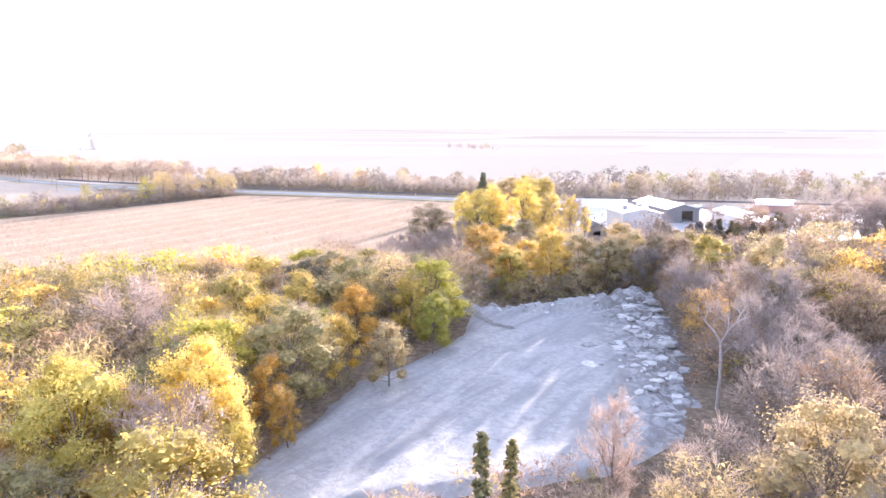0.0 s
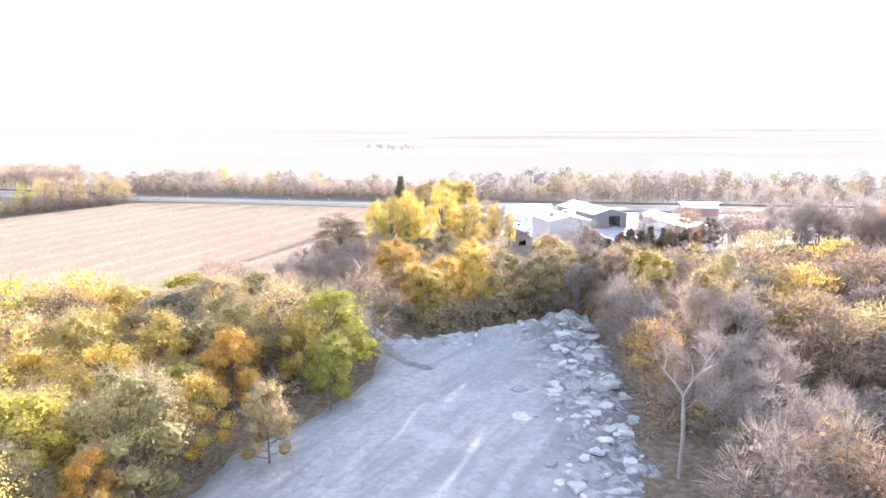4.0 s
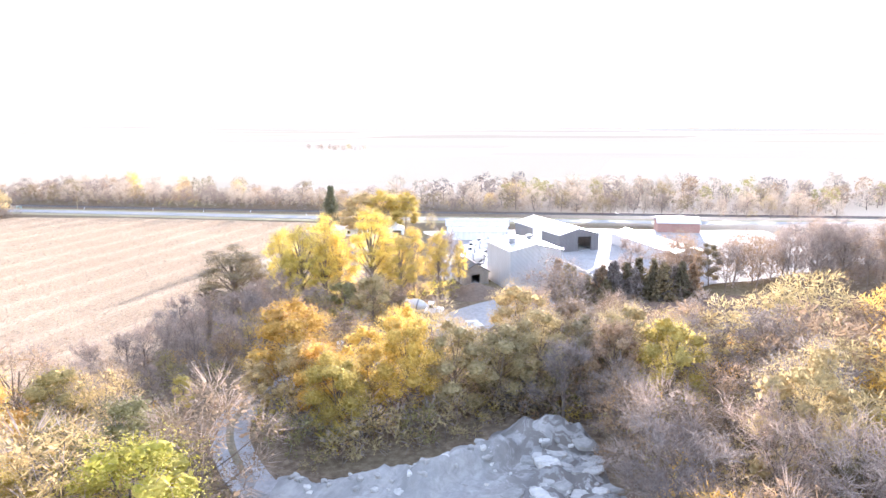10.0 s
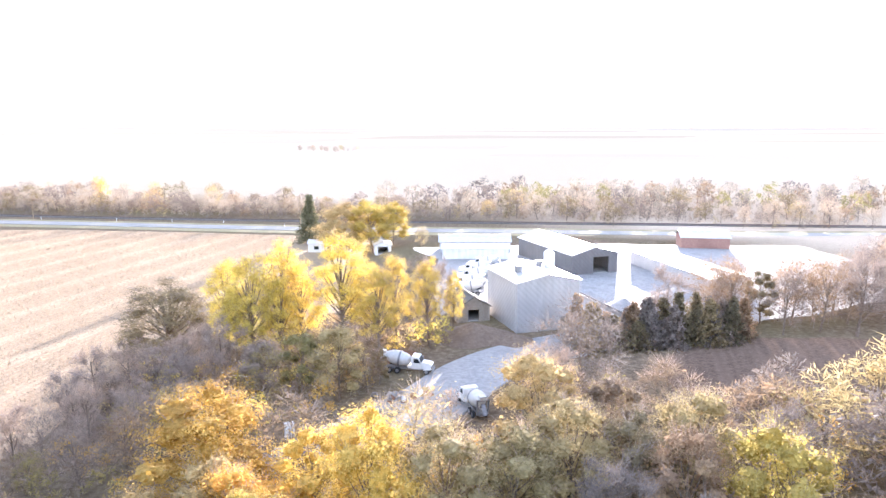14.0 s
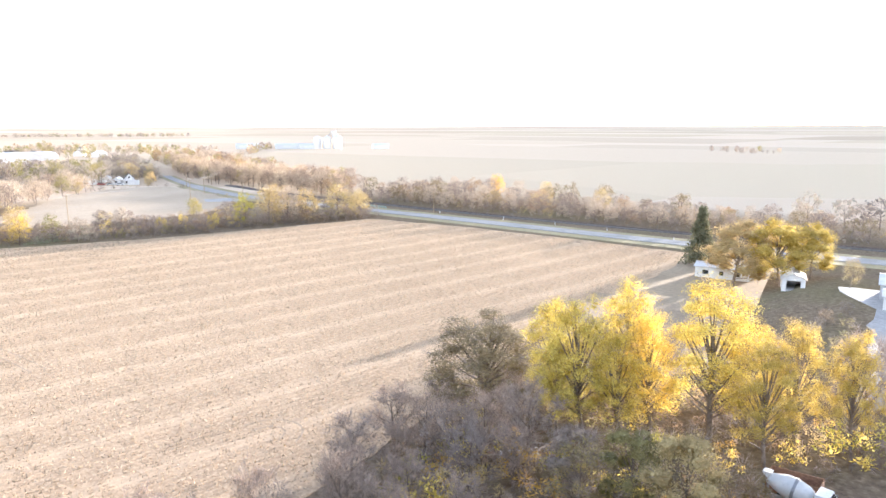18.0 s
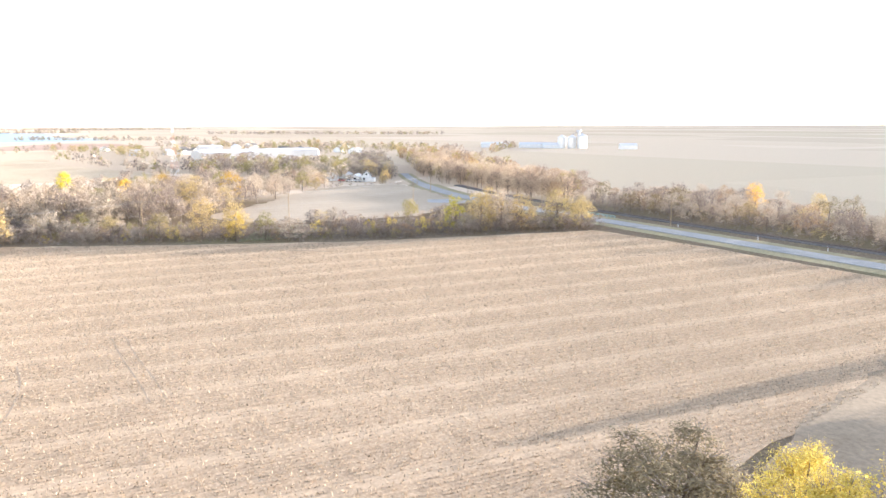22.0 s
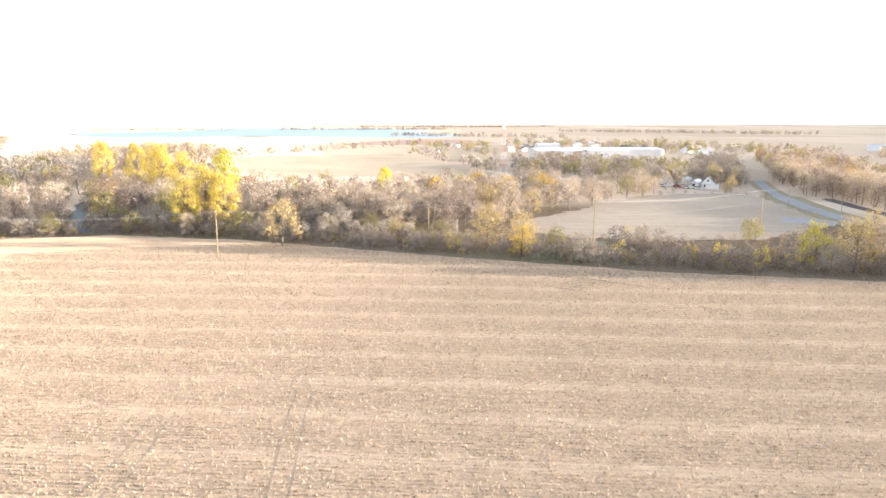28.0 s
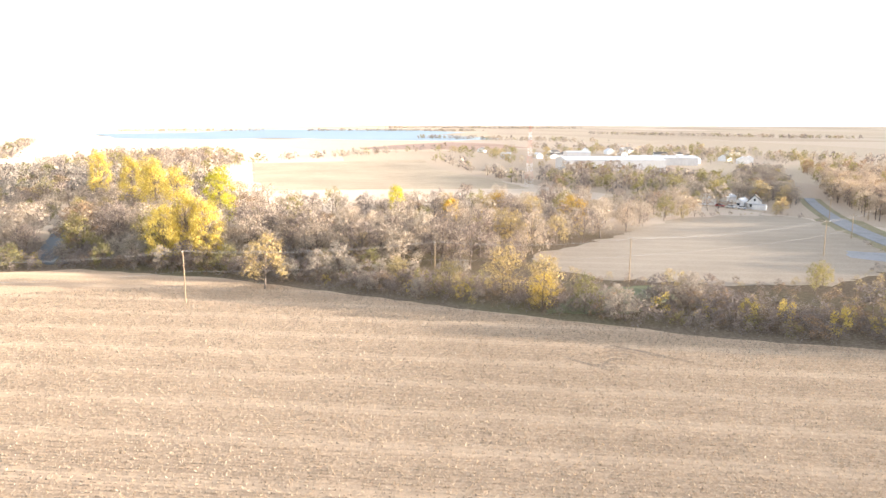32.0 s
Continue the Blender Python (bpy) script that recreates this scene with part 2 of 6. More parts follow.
def patch(name, points, z, material, label, category, jitter=0.8, step=4.0):
    """A flat piece of ground with a ragged outline and a skirt that goes into the soil."""
    pts = ragged(points, step, jitter, len(points) + int(abs(points[0][0])))
    bm = bmesh.new()
    top = [bm.verts.new((x, y, z)) for x, y in pts]
    low = [bm.verts.new((x, y, z - 0.5)) for x, y in pts]
    bm.faces.new(top)
    for i in range(len(pts)):
        j = (i + 1) % len(pts)
        bm.faces.new((top[i], low[i], low[j], top[j]))
    bmesh.ops.triangulate(bm, faces=[f for f in bm.faces if len(f.verts) > 4])
    bmesh.ops.recalc_face_normals(bm, faces=bm.faces)
    me = bpy.data.meshes.new(name)
    bm.to_mesh(me)
    bm.free()
    me.materials.append(material)
    return tagged(new(name, me), label, category, kind="structure")


ROW_TURN = math.radians(19.5)   # the rows of the big field lean from +y towards +x


def stubble_material(name, light, dark, period, seed=0.0, contrast=0.5):
    """Harvested field: broad pale bands of chaff one machine's width apart, fine rows and scattered residue."""
    m, nt, b = nodes_of(name)
    g = nt.nodes.new("ShaderNodeNewGeometry")
    mp = nt.nodes.new("ShaderNodeMapping")
    mp.inputs["Rotation"].default_value = (0, 0, ROW_TURN)
    mp.inputs["Location"].default_value = (seed, 0, 0)
    nt.links.new(g.outputs["Position"], mp.inputs[0])

    def wave(scale, distortion):
        w = nt.nodes.new("ShaderNodeTexWave")
        w.wave_type, w.bands_direction, w.wave_profile = "BANDS", "X", "SIN"
        w.inputs["Scale"].default_value = scale
        w.inputs["Distortion"].default_value, w.inputs["Detail"].default_value = distortion, 3
        w.inputs["Detail Scale"].default_value = 0.25
        nt.links.new(mp.outputs[0], w.inputs["Vector"])
        return w.outputs["Fac"]
    band = wave(math.pi / 10 / period, 1.6)
    rows = wave(math.pi / 10 / 1.5, 6.0)
    grain = noise_of(nt, 1.9, 9, 0.8)
    specks = noise_of(nt, 4.2, 5, 0.7)
    streak = noise_of(nt, 0.5, 5, 0.6, (1.0, 0.12, 1.0), ROW_TURN)
    broad = noise_of(nt, 0.02, 3)
    col = ramp_of(nt, grain, [(0.28, tuple(v * 0.72 for v in dark)), (0.45, dark), (0.62, light), (0.8, tuple(min(1, v * 1.2) for v in light))])
    col = mix_of(nt, col, light, ramp_of(nt, band, [(0.72, (0, 0, 0)), (0.97, (contrast,) * 3)]))
    col = mix_of(nt, col, dark, ramp_of(nt, streak, [(0.45, (0, 0, 0)), (0.75, (0.3, 0.3, 0.3))]))
    col = mix_of(nt, col, ramp_of(nt, rows, [(0.0, (0.94, 0.94, 0.94)), (1.0, (1.04, 1.04, 1.04))]), 1.0, "MULTIPLY")
    col = mix_of(nt, col, ramp_of(nt, broad, [(0.3, (0.88, 0.87, 0.85)), (0.7, (1.08, 1.07, 1.05))]), 1.0, "MULTIPLY")
    col = mix_of(nt, col, tuple(v * 0.5 for v in dark), ramp_of(nt, specks, [(0.58, (0, 0, 0)), (0.72, (0.5, 0.5, 0.5))]))
    nt.links.new(col, b.inputs["Base Color"])
    b.inputs["Roughness"].default_value, b.inputs["Diffuse Roughness"].default_value, b.inputs["Specular IOR Level"].default_value = 0.95, 0.5, 0.0
    bump_of(nt, grain, 0.7, 0.07, b)
    return m


STUBBLE = stubble_material("corn_stubble", (0.64, 0.485, 0.34), (0.44, 0.32, 0.215), 12.0)
GRASS_FIELD = stubble_material("mown_dry_hay", (0.52, 0.435, 0.34), (0.38, 0.315, 0.245), 9.0, 3.0, 0.3)
FAR_STUBBLE = stubble_material("pale_far_stubble", (0.56, 0.46, 0.345), (0.43, 0.35, 0.255), 14.0, 5.0, 0.4)
PLOUGHED = stubble_material("ploughed_soil", (0.24, 0.17, 0.13), (0.15, 0.11, 0.085), 6.0, 1.0, 0.3)

FIELD = [(-290, 60), (-290, 118), (-268, 160), (-240, 194), (-215, 226), (-189, 261), (-169, 300), (-152, 334), (-110, 331),
         (-68, 322), (-27, 312), (-27, 290), (-32, 256), (-35, 225), (-37, 200), (-37, 180), (-38, 160), (-39, 148), (-45, 135), (-54, 125), (-68, 117), (-90, 109), (-120, 99), (-170, 80), (-220, 50)]
patch("stubble_field", FIELD, 0.02, STUBBLE, "harvested corn field with pale bands of stubble and chaff", "field", 0.7)
patch("hay_field", [(-282, 252), (-304, 284), (-330, 318), (-350, 344), (-357, 370), (-352, 398), (-338, 402), (-296, 386), (-268, 372), (-252, 366), (-238, 345), (-226, 316), (-234, 284), (-246, 258), (-262, 252)], 0.02,
      GRASS_FIELD, "mown dry grass field beyond the hedge", "field", 2.2, 3.0)
patch("ditch_grass", [(-216, 232), (-232, 246), (-236, 258), (-235, 272), (-222, 268), (-212, 250)], 0.03, surface("ditch_grass", (0.13, 0.14, 0.08), (0.24, 0.235, 0.14), 1.2, 0.95), "dull green grass in a shaded ditch behind the hedge", "grass", 1.2, 3.0)
patch("far_stubble_field", [(-500, 330), (-520, 172), (-600, 160), (-800, 155), (-830, 330), (-690, 312), (-560, 330)], 0.02, FAR_STUBBLE, "pale stubble field behind the river wood", "field", 2.0, 12)
patch("ploughed_field", [(38, 137), (39, 146), (44, 159), (50, 171), (62, 173.5), (85, 171), (140, 174), (150, 150), (100, 137), (63, 136)], 4.02, PLOUGHED, "dark ploughed garden field beside the yard", "field", 0.6)


def strip(name, line, width, z, material, label, category, seed=0, jitter=0.0, lift=True):
    """A road along a line, with a slight camber."""
    pts = flowing(line)
    verts, faces = [], []
    for i, (x, y) in enumerate(pts):
        a, c = pts[max(0, i - 1)], pts[min(len(pts) - 1, i + 1)]
        d = Vector((c[0] - a[0], c[1] - a[1])).normalized()
        w = width(i / (len(pts) - 1)) if callable(width) else width
        base = float(terrain(x, y)) + z
        for s, h in ((-0.5, -0.4), (-0.48, 0.0), (0.0, 0.06), (0.48, 0.0), (0.5, -0.4)):
            verts.append((x + d.y * s * w, y - d.x * s * w, base + h))
        if i:
            o = (i - 1) * 5
            faces += [(o + k, o + k + 5, o + k + 6, o + k + 1) for k in range(4)]
    return tagged(mesh_object(name, verts, faces, material, shade=False), label, category, kind="structure")


ASPHALT = surface("worn_grey_road", (0.26, 0.255, 0.245), (0.36, 0.35, 0.34), 1.5, 0.92)
GRAVEL = surface("pale_gravel", (0.27, 0.265, 0.26), (0.42, 0.41, 0.40), 1.6, 0.9, (0.22, 0.21, 0.20), bump=0.08)
ROAD = [(900, 180), (400, 262), (178, 294), (60, 314), (-28, 327), (-72, 337), (-117, 347), (-170, 358), (-215, 366), (-262, 378), (-308, 398), (-352, 423), (-392, 449), (-412, 463)]
strip("verge", ROAD, lambda u: 20 if u < 0.8 else 12, -0.02, surface("verge_grass", (0.22, 0.19, 0.11), (0.36, 0.31, 0.19), 0.8, 0.95), "dry grass verge along the road", "verge", 5, 0.3)
strip("road", ROAD, lambda u: 8.0 if u < 0.8 else 5.5, 0.22, ASPHALT, "straight two-lane country road, worn grey", "road")

# ---- the railway beside the road ----
BALLAST = surface("dark_ballast", (0.10, 0.09, 0.085), (0.20, 0.18, 0.165), 1.4, 0.95)
RAIL = surface("brown_rail_steel", (0.09, 0.06, 0.05), (0.17, 0.12, 0.10), 3.0, 0.6, metal=0.4, bump=0)
RAILWAY = [(900, 206), (400, 287), (178, 319), (60, 336.5), (-35, 350), (-63, 355), (-106, 363), (-140, 371), (-190, 382), (-262, 402), (-315, 424)]
strip("railway_bed", RAILWAY, 5.0, 0.3, BALLAST, "dark ballast bed of a railway beside the road", "railway", 8, 0.2)
for side in (-0.72, 0.72):
    line = flowing(RAILWAY, 2)
    verts, faces = [], []
    for i, (x, y) in enumerate(line):
        a, e = line[max(0, i - 1)], line[min(len(line) - 1, i + 1)]
        w = Vector((e[0] - a[0], e[1] - a[1])).normalized()
        for s, h in ((-0.05, 0.3), (-0.05, 0.52), (0.05, 0.52), (0.05, 0.3)):
            verts.append((x + w.y * (side + s), y - w.x * (side + s), h))
        if i:
            o = 4 * i - 4
            faces += [(o + k, o + k + 1, o + k + 5, o + k + 4) for k in range(3)]
    tagged(mesh_object("rail", verts, faces, RAIL), "brown steel rail of the railway", "rail", "railway rails", "structure")
patch("meadow", [(-33, 197), (-36, 208), (-37, 224), (-37, 252), (-20, 248), (-8, 225), (-4, 213), (-9, 205), (-16, 199)], 0.03, surface("dry_meadow", (0.25, 0.195, 0.135), (0.39, 0.305, 0.215), 1.2, 0.95), "mown dry grass between the yellow trees and the stubble field", "meadow", 1.0)
patch("lawn", [(-36, 222), (-34, 262), (-29, 302), (-14, 308), (-2, 300), (6, 282), (6, 240), (-8, 222)], 0.0, surface("dry_lawn", (0.26, 0.205, 0.14), (0.39, 0.31, 0.215), 0.9, 0.95), "short brown lawn round the mobile home", "lawn", 1.0)


# ---- the pit: a grey floor of crushed stone with ridges, mounds and rubble ----
PIT = [(-30, 28), (-25, 46), (-23, 59), (-17, 68), (-11, 82), (-11, 95), (-9, 101), (-3, 99), (4, 100), (9, 105), (17, 111), (24, 107), (24, 90), (22, 74), (20, 60), (17, 46), (10, 38), (0, 34), (-12, 30), (-22, 24)]


def inside_distance(px, py, poly):
    """Distance to the outline, positive inside."""
    best, inside = np.full(px.shape, 1e9), np.zeros(px.shape, bool)
    n = len(poly)
    for i in range(n):
        (x0, y0), (x1, y1) = poly[i], poly[(i + 1) % n]
        dx, dy = x1 - x0, y1 - y0
        u = np.clip(((px - x0) * dx + (py - y0) * dy) / (dx * dx + dy * dy), 0, 1)
        best = np.minimum(best, np.hypot(px - x0 - u * dx, py - y0 - u * dy))
        cross = ((y0 > py) != (y1 > py)) & (px < (x1 - x0) * (py - y0) / (y1 - y0 + 1e-9) + x0)
        inside ^= cross
    return np.where(inside, best, -best)


def pit_height(x, y):
    d = inside_distance(x, y, PIT)
    n1 = np.array([noise.fractal(Vector((a * 0.12, b * 0.12, 1)), 1.0, 2.0, 4) for a, b in zip(x, y)])
    n2 = np.array([noise.ridged_multi_fractal(Vector((a * 0.38 - b * 0.19, b * 0.05 + a * 0.025, 5)), 1.0, 2.0, 4, 1.0, 2.0) for a, b in zip(x, y)])
    n3 = np.array([noise.turbulence(Vector((a * 0.3, b * 0.22, 9)), 4, False) for a, b in zip(x, y)])
    near_ridges = smooth(y, 74, 48)                               # eroded furrows at the near end
    rubble = smooth(x - 0.12 * (y - 60), 6, 16)                   # broken ground along one side
    crest = y - (98.2 + 0.02 * (x + 1) ** 2 + 0.6 * np.sin(x * 0.9) + 1.5 * n1)   # a steep broken bank at the far end
    berm = smooth(crest, -2.2, -0.2) * (1 - smooth(crest, 1.2, 4.5)) * smooth(x, -9, -5) * (1 - smooth(x, 13, 17))
    heap = np.exp(-(((x - 19) / 4.5) ** 2 + ((y - 107.5) / 3.5) ** 2))
    h = 0.12 * n1 + near_ridges * (0.22 * n2 - 0.2) + rubble * (1.3 * n3 - 0.3) + berm * (0.6 + 1.3 * smooth(x, -3, 6) + 1.3 * n3) + heap * (2.5 + 1.6 * n3) + 0.12 * n3
    return 4.0 + np.maximum(h, -0.3) + np.where(d < 1.5, (d - 1.5) * 0.35, 0) + 0.5


def pit_material():
    m, nt, b = nodes_of("crushed_stone")
    fine = noise_of(nt, 1.1, 9, 0.7, distort=0.6)
    col = ramp_of(nt, fine, [(0.25, (0.215, 0.21, 0.198)), (0.5, (0.33, 0.325, 0.308)), (0.75, (0.43, 0.42, 0.40))])
    flow = noise_of(nt, 0.25, 6, 0.6, (1.6, 0.2, 1.0), math.radians(27), 0.8)
    col = mix_of(nt, col, (0.235, 0.235, 0.225), ramp_of(nt, flow, [(0.46, (0, 0, 0)), (0.62, (0.75, 0.75, 0.75))]))
    pale = noise_of(nt, 0.16, 5, 0.6)
    col = mix_of(nt, col, (0.46, 0.45, 0.425), ramp_of(nt, pale, [(0.55, (0, 0, 0)), (0.72, (0.5, 0.5, 0.5))]))
    # brown earth shows through between the broken plates, and in streaks over the floor
    g = nt.nodes.new("ShaderNodeNewGeometry")
    sep = nt.nodes.new("ShaderNodeSeparateXYZ")
    nt.links.new(g.outputs["Position"], sep.inputs[0])
    rim = nt.nodes.new("ShaderNodeMapRange")
    rim.inputs[1].default_value, rim.inputs[2].default_value = 8.0, 18.0
    nt.links.new(sep.outputs[0], rim.inputs[0])
    soil = ramp_of(nt, noise_of(nt, 0.4, 6, 0.65, distort=1.2), [(0.46, (0, 0, 0)), (0.52, (0.9, 0.9, 0.9))])
    col = mix_of(nt, col, (0.15, 0.135, 0.12), mix_of(nt, (0.0, 0.0, 0.0), soil, rim.outputs[0]))
    nt.links.new(col, b.inputs["Base Color"])
    b.inputs["Roughness"].default_value, b.inputs["Specular IOR Level"].default_value = 0.85, 0.25
    bump_of(nt, fine, 0.8, 0.15, b)
    return m


STONE = pit_material()
px, py = np.meshgrid(np.arange(-38, 32, 0.7), np.arange(18, 118, 0.7))
nx, ny = px.shape[1], px.shape[0]
px, py = px.ravel(), py.ravel()
pit = mesh_object("pit_floor", np.stack([px, py, pit_height(px, py)], 1), grid_faces(nx, ny), STONE, shade=True)
tagged(pit, "grey floor of crushed stone in a gravel pit, rutted and rubbly", "gravel pit", kind="structure")
TRACK = [(4, 78), (-3, 89), (-10, 97), (-13, 102), (-16, 109), (-17, 115), (-15, 123), (-11, 129), (-4, 135), (3, 141), (11, 150), (16, 159), (24, 167), (36, 173), (46, 178), (52, 196)]
strip("gravel_track", TRACK, lambda u: 4.4 + 6.7 * max(0.0, min(1.0, (u - 0.42) / 0.2)), 0.12, GRAVEL, "pale gravel track winding from the pit to the yard", "track", 3, 0.25)
# a dark muddy rut carries on from the middle of the track over the pit floor
MUD_LINE = flowing([(-13.6, 103.5), (-11.9, 99.5), (-9.8, 94), (-7.8, 89.5), (-5.2, 86.6), (-2.6, 85.2)])
verts, faces = [], []
for i, (x, y) in enumerate(MUD_LINE):
    a, c = MUD_LINE[max(0, i - 1)], MUD_LINE[min(len(MUD_LINE) - 1, i + 1)]
    d = Vector((c[0] - a[0], c[1] - a[1])).normalized()
    w = (0.75 + 0.8 * noise.noise(Vector((i * 0.35, 4, 0)))) * min(1.0, (len(MUD_LINE) - i) / 9.0)
    off = 0.5 * noise.noise(Vector((i * 0.2, 8, 0)))
    for k in (-1, 0, 1):
        u, v = x + d.y * (off + k * w), y - d.x * (off + k * w)
        verts.append((u, v, float(max(pit_height(np.array([u]), np.array([v]))[0], float(terrain(u, v)) + 0.12)) + 0.07))
    if i:
        faces += [(3 * i - 3 + k, 3 * i + k, 3 * i + k + 1, 3 * i - 2 + k) for k in range(2)]
tagged(mesh_object("mud_rut", verts, faces, surface("damp_mud", (0.19, 0.18, 0.165), (0.31, 0.295, 0.275), 1.6, 0.9), shade=True), "dark muddy rut where the track enters the pit", "track", kind="structure")
strip("track_middle", TRACK[3:9], 0.9, 0.17, surface("track_weeds", (0.16, 0.14, 0.09), (0.28, 0.24, 0.17), 2.0, 0.95), "dark weedy strip between the wheel ruts of the track", "track")
patch("yard_gravel", [(12, 190), (16, 245), (10, 262), (60, 266), (120, 258), (125, 205), (80, 186), (56, 178), (40, 186), (24, 200)], 4.03, GRAVEL, "pale dusty gravel yard of a concrete works", "yard", 1.0)
patch("gravel_apron", [(-258, 350), (-243, 360), (-252, 369), (-262, 368), (-268, 358)], 0.06, GRAVEL, "pale gravel apron beside the road junction", "gravel", 0.8)


# ---- trees ----
def kites(rng, centres, size, out=None, stray=0.7):
    """Small leaf-shaped faces at the centres: turned every way, or mostly facing along out."""
    n = len(centres)
    face = rng.normal(size=(n, 3))
    if out is not None:
        face = out / (np.linalg.norm(out, axis=1, keepdims=True) + 1e-9) + face * stray
    face /= np.linalg.norm(face, axis=1, keepdims=True) + 1e-9
    a = np.cross(face, rng.normal(size=(n, 3)))
    a /= np.linalg.norm(a, axis=1, keepdims=True) + 1e-9
    b = np.cross(face, a)
    s = size * rng.uniform(0.6, 1.35, (n, 1))
    v = np.stack([centres + a * s, centres + b * s * 0.65, centres - a * s, centres - b * s * 0.65], 1).reshape(-1, 3)
    return v, np.arange(4 * n).reshape(n, 4)


def blades(rng, starts, ways, length, width):
    n = len(starts)
    side = np.cross(ways, rng.normal(size=(n, 3)))
    side /= np.linalg.norm(side, axis=1, keepdims=True) + 1e-9
    v = np.stack([starts + side * width, starts - side * width, starts + ways * length], 1).reshape(-1, 3)
    return v, np.arange(3 * n).reshape(n, 3)


def tube(V, F, pts, radii, n):
    o = len(V)
    for k, (p, r) in enumerate(zip(pts, radii)):
        d = Vector(pts[min(k + 1, len(pts) - 1)]) - Vector(pts[max(k - 1, 0)])
        u = d.orthogonal().normalized()
        w = d.cross(u).normalized()
        for i in range(n):
            t = 2 * math.pi * i / n
            V.append(tuple(Vector(p) + (u * math.cos(t) + w * math.sin(t)) * r))
    for k in range(len(pts) - 1):
        for i in range(n):
            j = (i + 1) % n
            F.append((o + k * n + i, o + k * n + j, o + (k + 1) * n + j, o + (k + 1) * n + i))


def tree_meshes(seed, H=16.0, R=5.0, base=0.3, limbs=9, subs=4, leaves=10, leaf=0.3, twigs=6, twig_len=1.3, clump=0.9, rise=0.75, stems=1, thick=0.24, near=True, droop=0.0, core=0, bones=True):
    """Wood (trunk, limbs, branches) and crown (leaves and fine twigs) of one tree, both standing on the origin."""
    rng = np.random.default_rng(seed)
    V, F, tips, ways, mids = [], [], [], [], []
    for s in range(stems):
        lean = rng.normal(size=2) * (0.05 if stems == 1 else 0.16) * H
        k = np.linspace(0, 1, 6)
        bend = rng.normal(size=2) * 0.02 * H
        trunk = [(lean[0] * u ** 1.3 + bend[0] * math.sin(3 * u), lean[1] * u ** 1.3 + bend[1] * math.sin(3 * u), H * 0.86 * u) for u in k]
        r0 = thick * (1.0 if stems == 1 else 0.75)
        tube(V, F, trunk, [r0 * (1 - 0.85 * u) + (0.35 * r0 if u == 0 else 0) for u in k], 7 if near else 4)
        for i in range(limbs):
            u = base + (0.97 - base) * (i + rng.uniform(0, 0.8)) / limbs
            az = i * 2.4 + rng.uniform(-0.5, 0.5) + s * 1.3
            p0 = Vector([np.interp(u, k, [t[c] for t in trunk]) for c in range(3)])
            prof = math.sin(math.pi * min(1, 0.22 + 0.72 * (u - base) / (1 - base))) ** 0.7
            L = R * (0.35 + 0.75 * prof) * rng.uniform(0.8, 1.15)
            el = rise * rng.uniform(0.5, 1.15)
            d = Vector((math.cos(az) * math.cos(el), math.sin(az) * math.cos(el), math.sin(el)))
            mid = p0 + d * L * 0.5 + Vector((0, 0, 0.05 * L))
            end = p0 + d * L * 0.95 + Vector((rng.normal() * 0.08 * L, rng.normal() * 0.08 * L, 0.16 * L - droop * L))
            rl = r0 * 0.42 * (1.1 - u)
            if bones:
                tube(V, F, [p0, mid, end], [rl + 0.02, rl * 0.6 + 0.015, 0.015], 5 if near else 3)
            mids.append(np.array(mid.lerp(end, 0.3)))
            tips.append(np.array(end))
            ways.append(np.array((end - mid).normalized()))
            for j in range(subs):
                w = rng.uniform(0.3, 1.0)
                q0 = p0.lerp(mid, w * 2) if w < 0.5 else mid.lerp(end, w * 2 - 1)
                dd = (d * 0.7 + Vector(rng.normal(size=3)) * 0.75 + Vector((0, 0, 0.35 - droop))).normalized()
                q1 = q0 + dd * L * rng.uniform(0.25, 0.5)
                if near:
                    tube(V, F, [q0, q1], [rl * 0.35 + 0.012, 0.012], 3)
                tips += [np.array(q1), np.array(q0.lerp(q1, 0.55))]
                ways += [np.array(dd)] * 2
    T, W = np.array(tips), np.array(ways)
    CV, CF = np.zeros((0, 3)), []
    if twigs:
        idx = np.repeat(np.arange(len(T)), twigs)
        start = T[idx] + rng.normal(size=(len(idx), 3)) * clump * 0.3
        way = W[idx] * 0.6 + rng.normal(size=(len(idx), 3)) * 0.55 + np.array([0, 0, 0.25 - droop])
        way /= np.linalg.norm(way, axis=1, keepdims=True)
        v, f = blades(rng, start, way, twig_len * rng.uniform(0.5, 1.3, (len(idx), 1)), 0.035 if near else 0.09)
        CV, CF = v, [tuple(r) for r in f]
    TV, TF = CV, CF
    LV, LF = np.zeros((0, 3)), []
    if leaves:
        dense = rng.uniform(0.3, 1.6, len(T))
        idx = np.repeat(np.arange(len(T)), np.maximum(1, (dense * leaves)).astype(int))
        c = T[idx] + rng.normal(size=(len(idx), 3)) * clump * np.array([1, 1, 0.75]) + np.array([0, 0, -0.1])
        c[:, 2] = np.maximum(c[:, 2], 0.15)
        LV, LF = kites(rng, c, leaf, c - T[idx] + (c - np.array([0, 0, H * 0.5])) * 0.25, 0.6)
        if core:   # the dense inside of the crown
            M = np.array(mids)
            inner = np.repeat(M, core, axis=0) + rng.normal(size=(len(M) * core, 3)) * R * 0.17
            inner[:, 2] = np.maximum(inner[:, 2], 0.4)
            kv, kf = kites(rng, inner, leaf * 1.7, inner - np.array([0, 0, H * 0.45]), 0.6)
            LF = np.concatenate([LF, kf + len(LV)])
            LV = np.concatenate([LV, kv])
        LF = [tuple(r) for r in LF]
    return (V, F), (TV, TF), (LV, LF), (np.zeros((0, 3)), [])


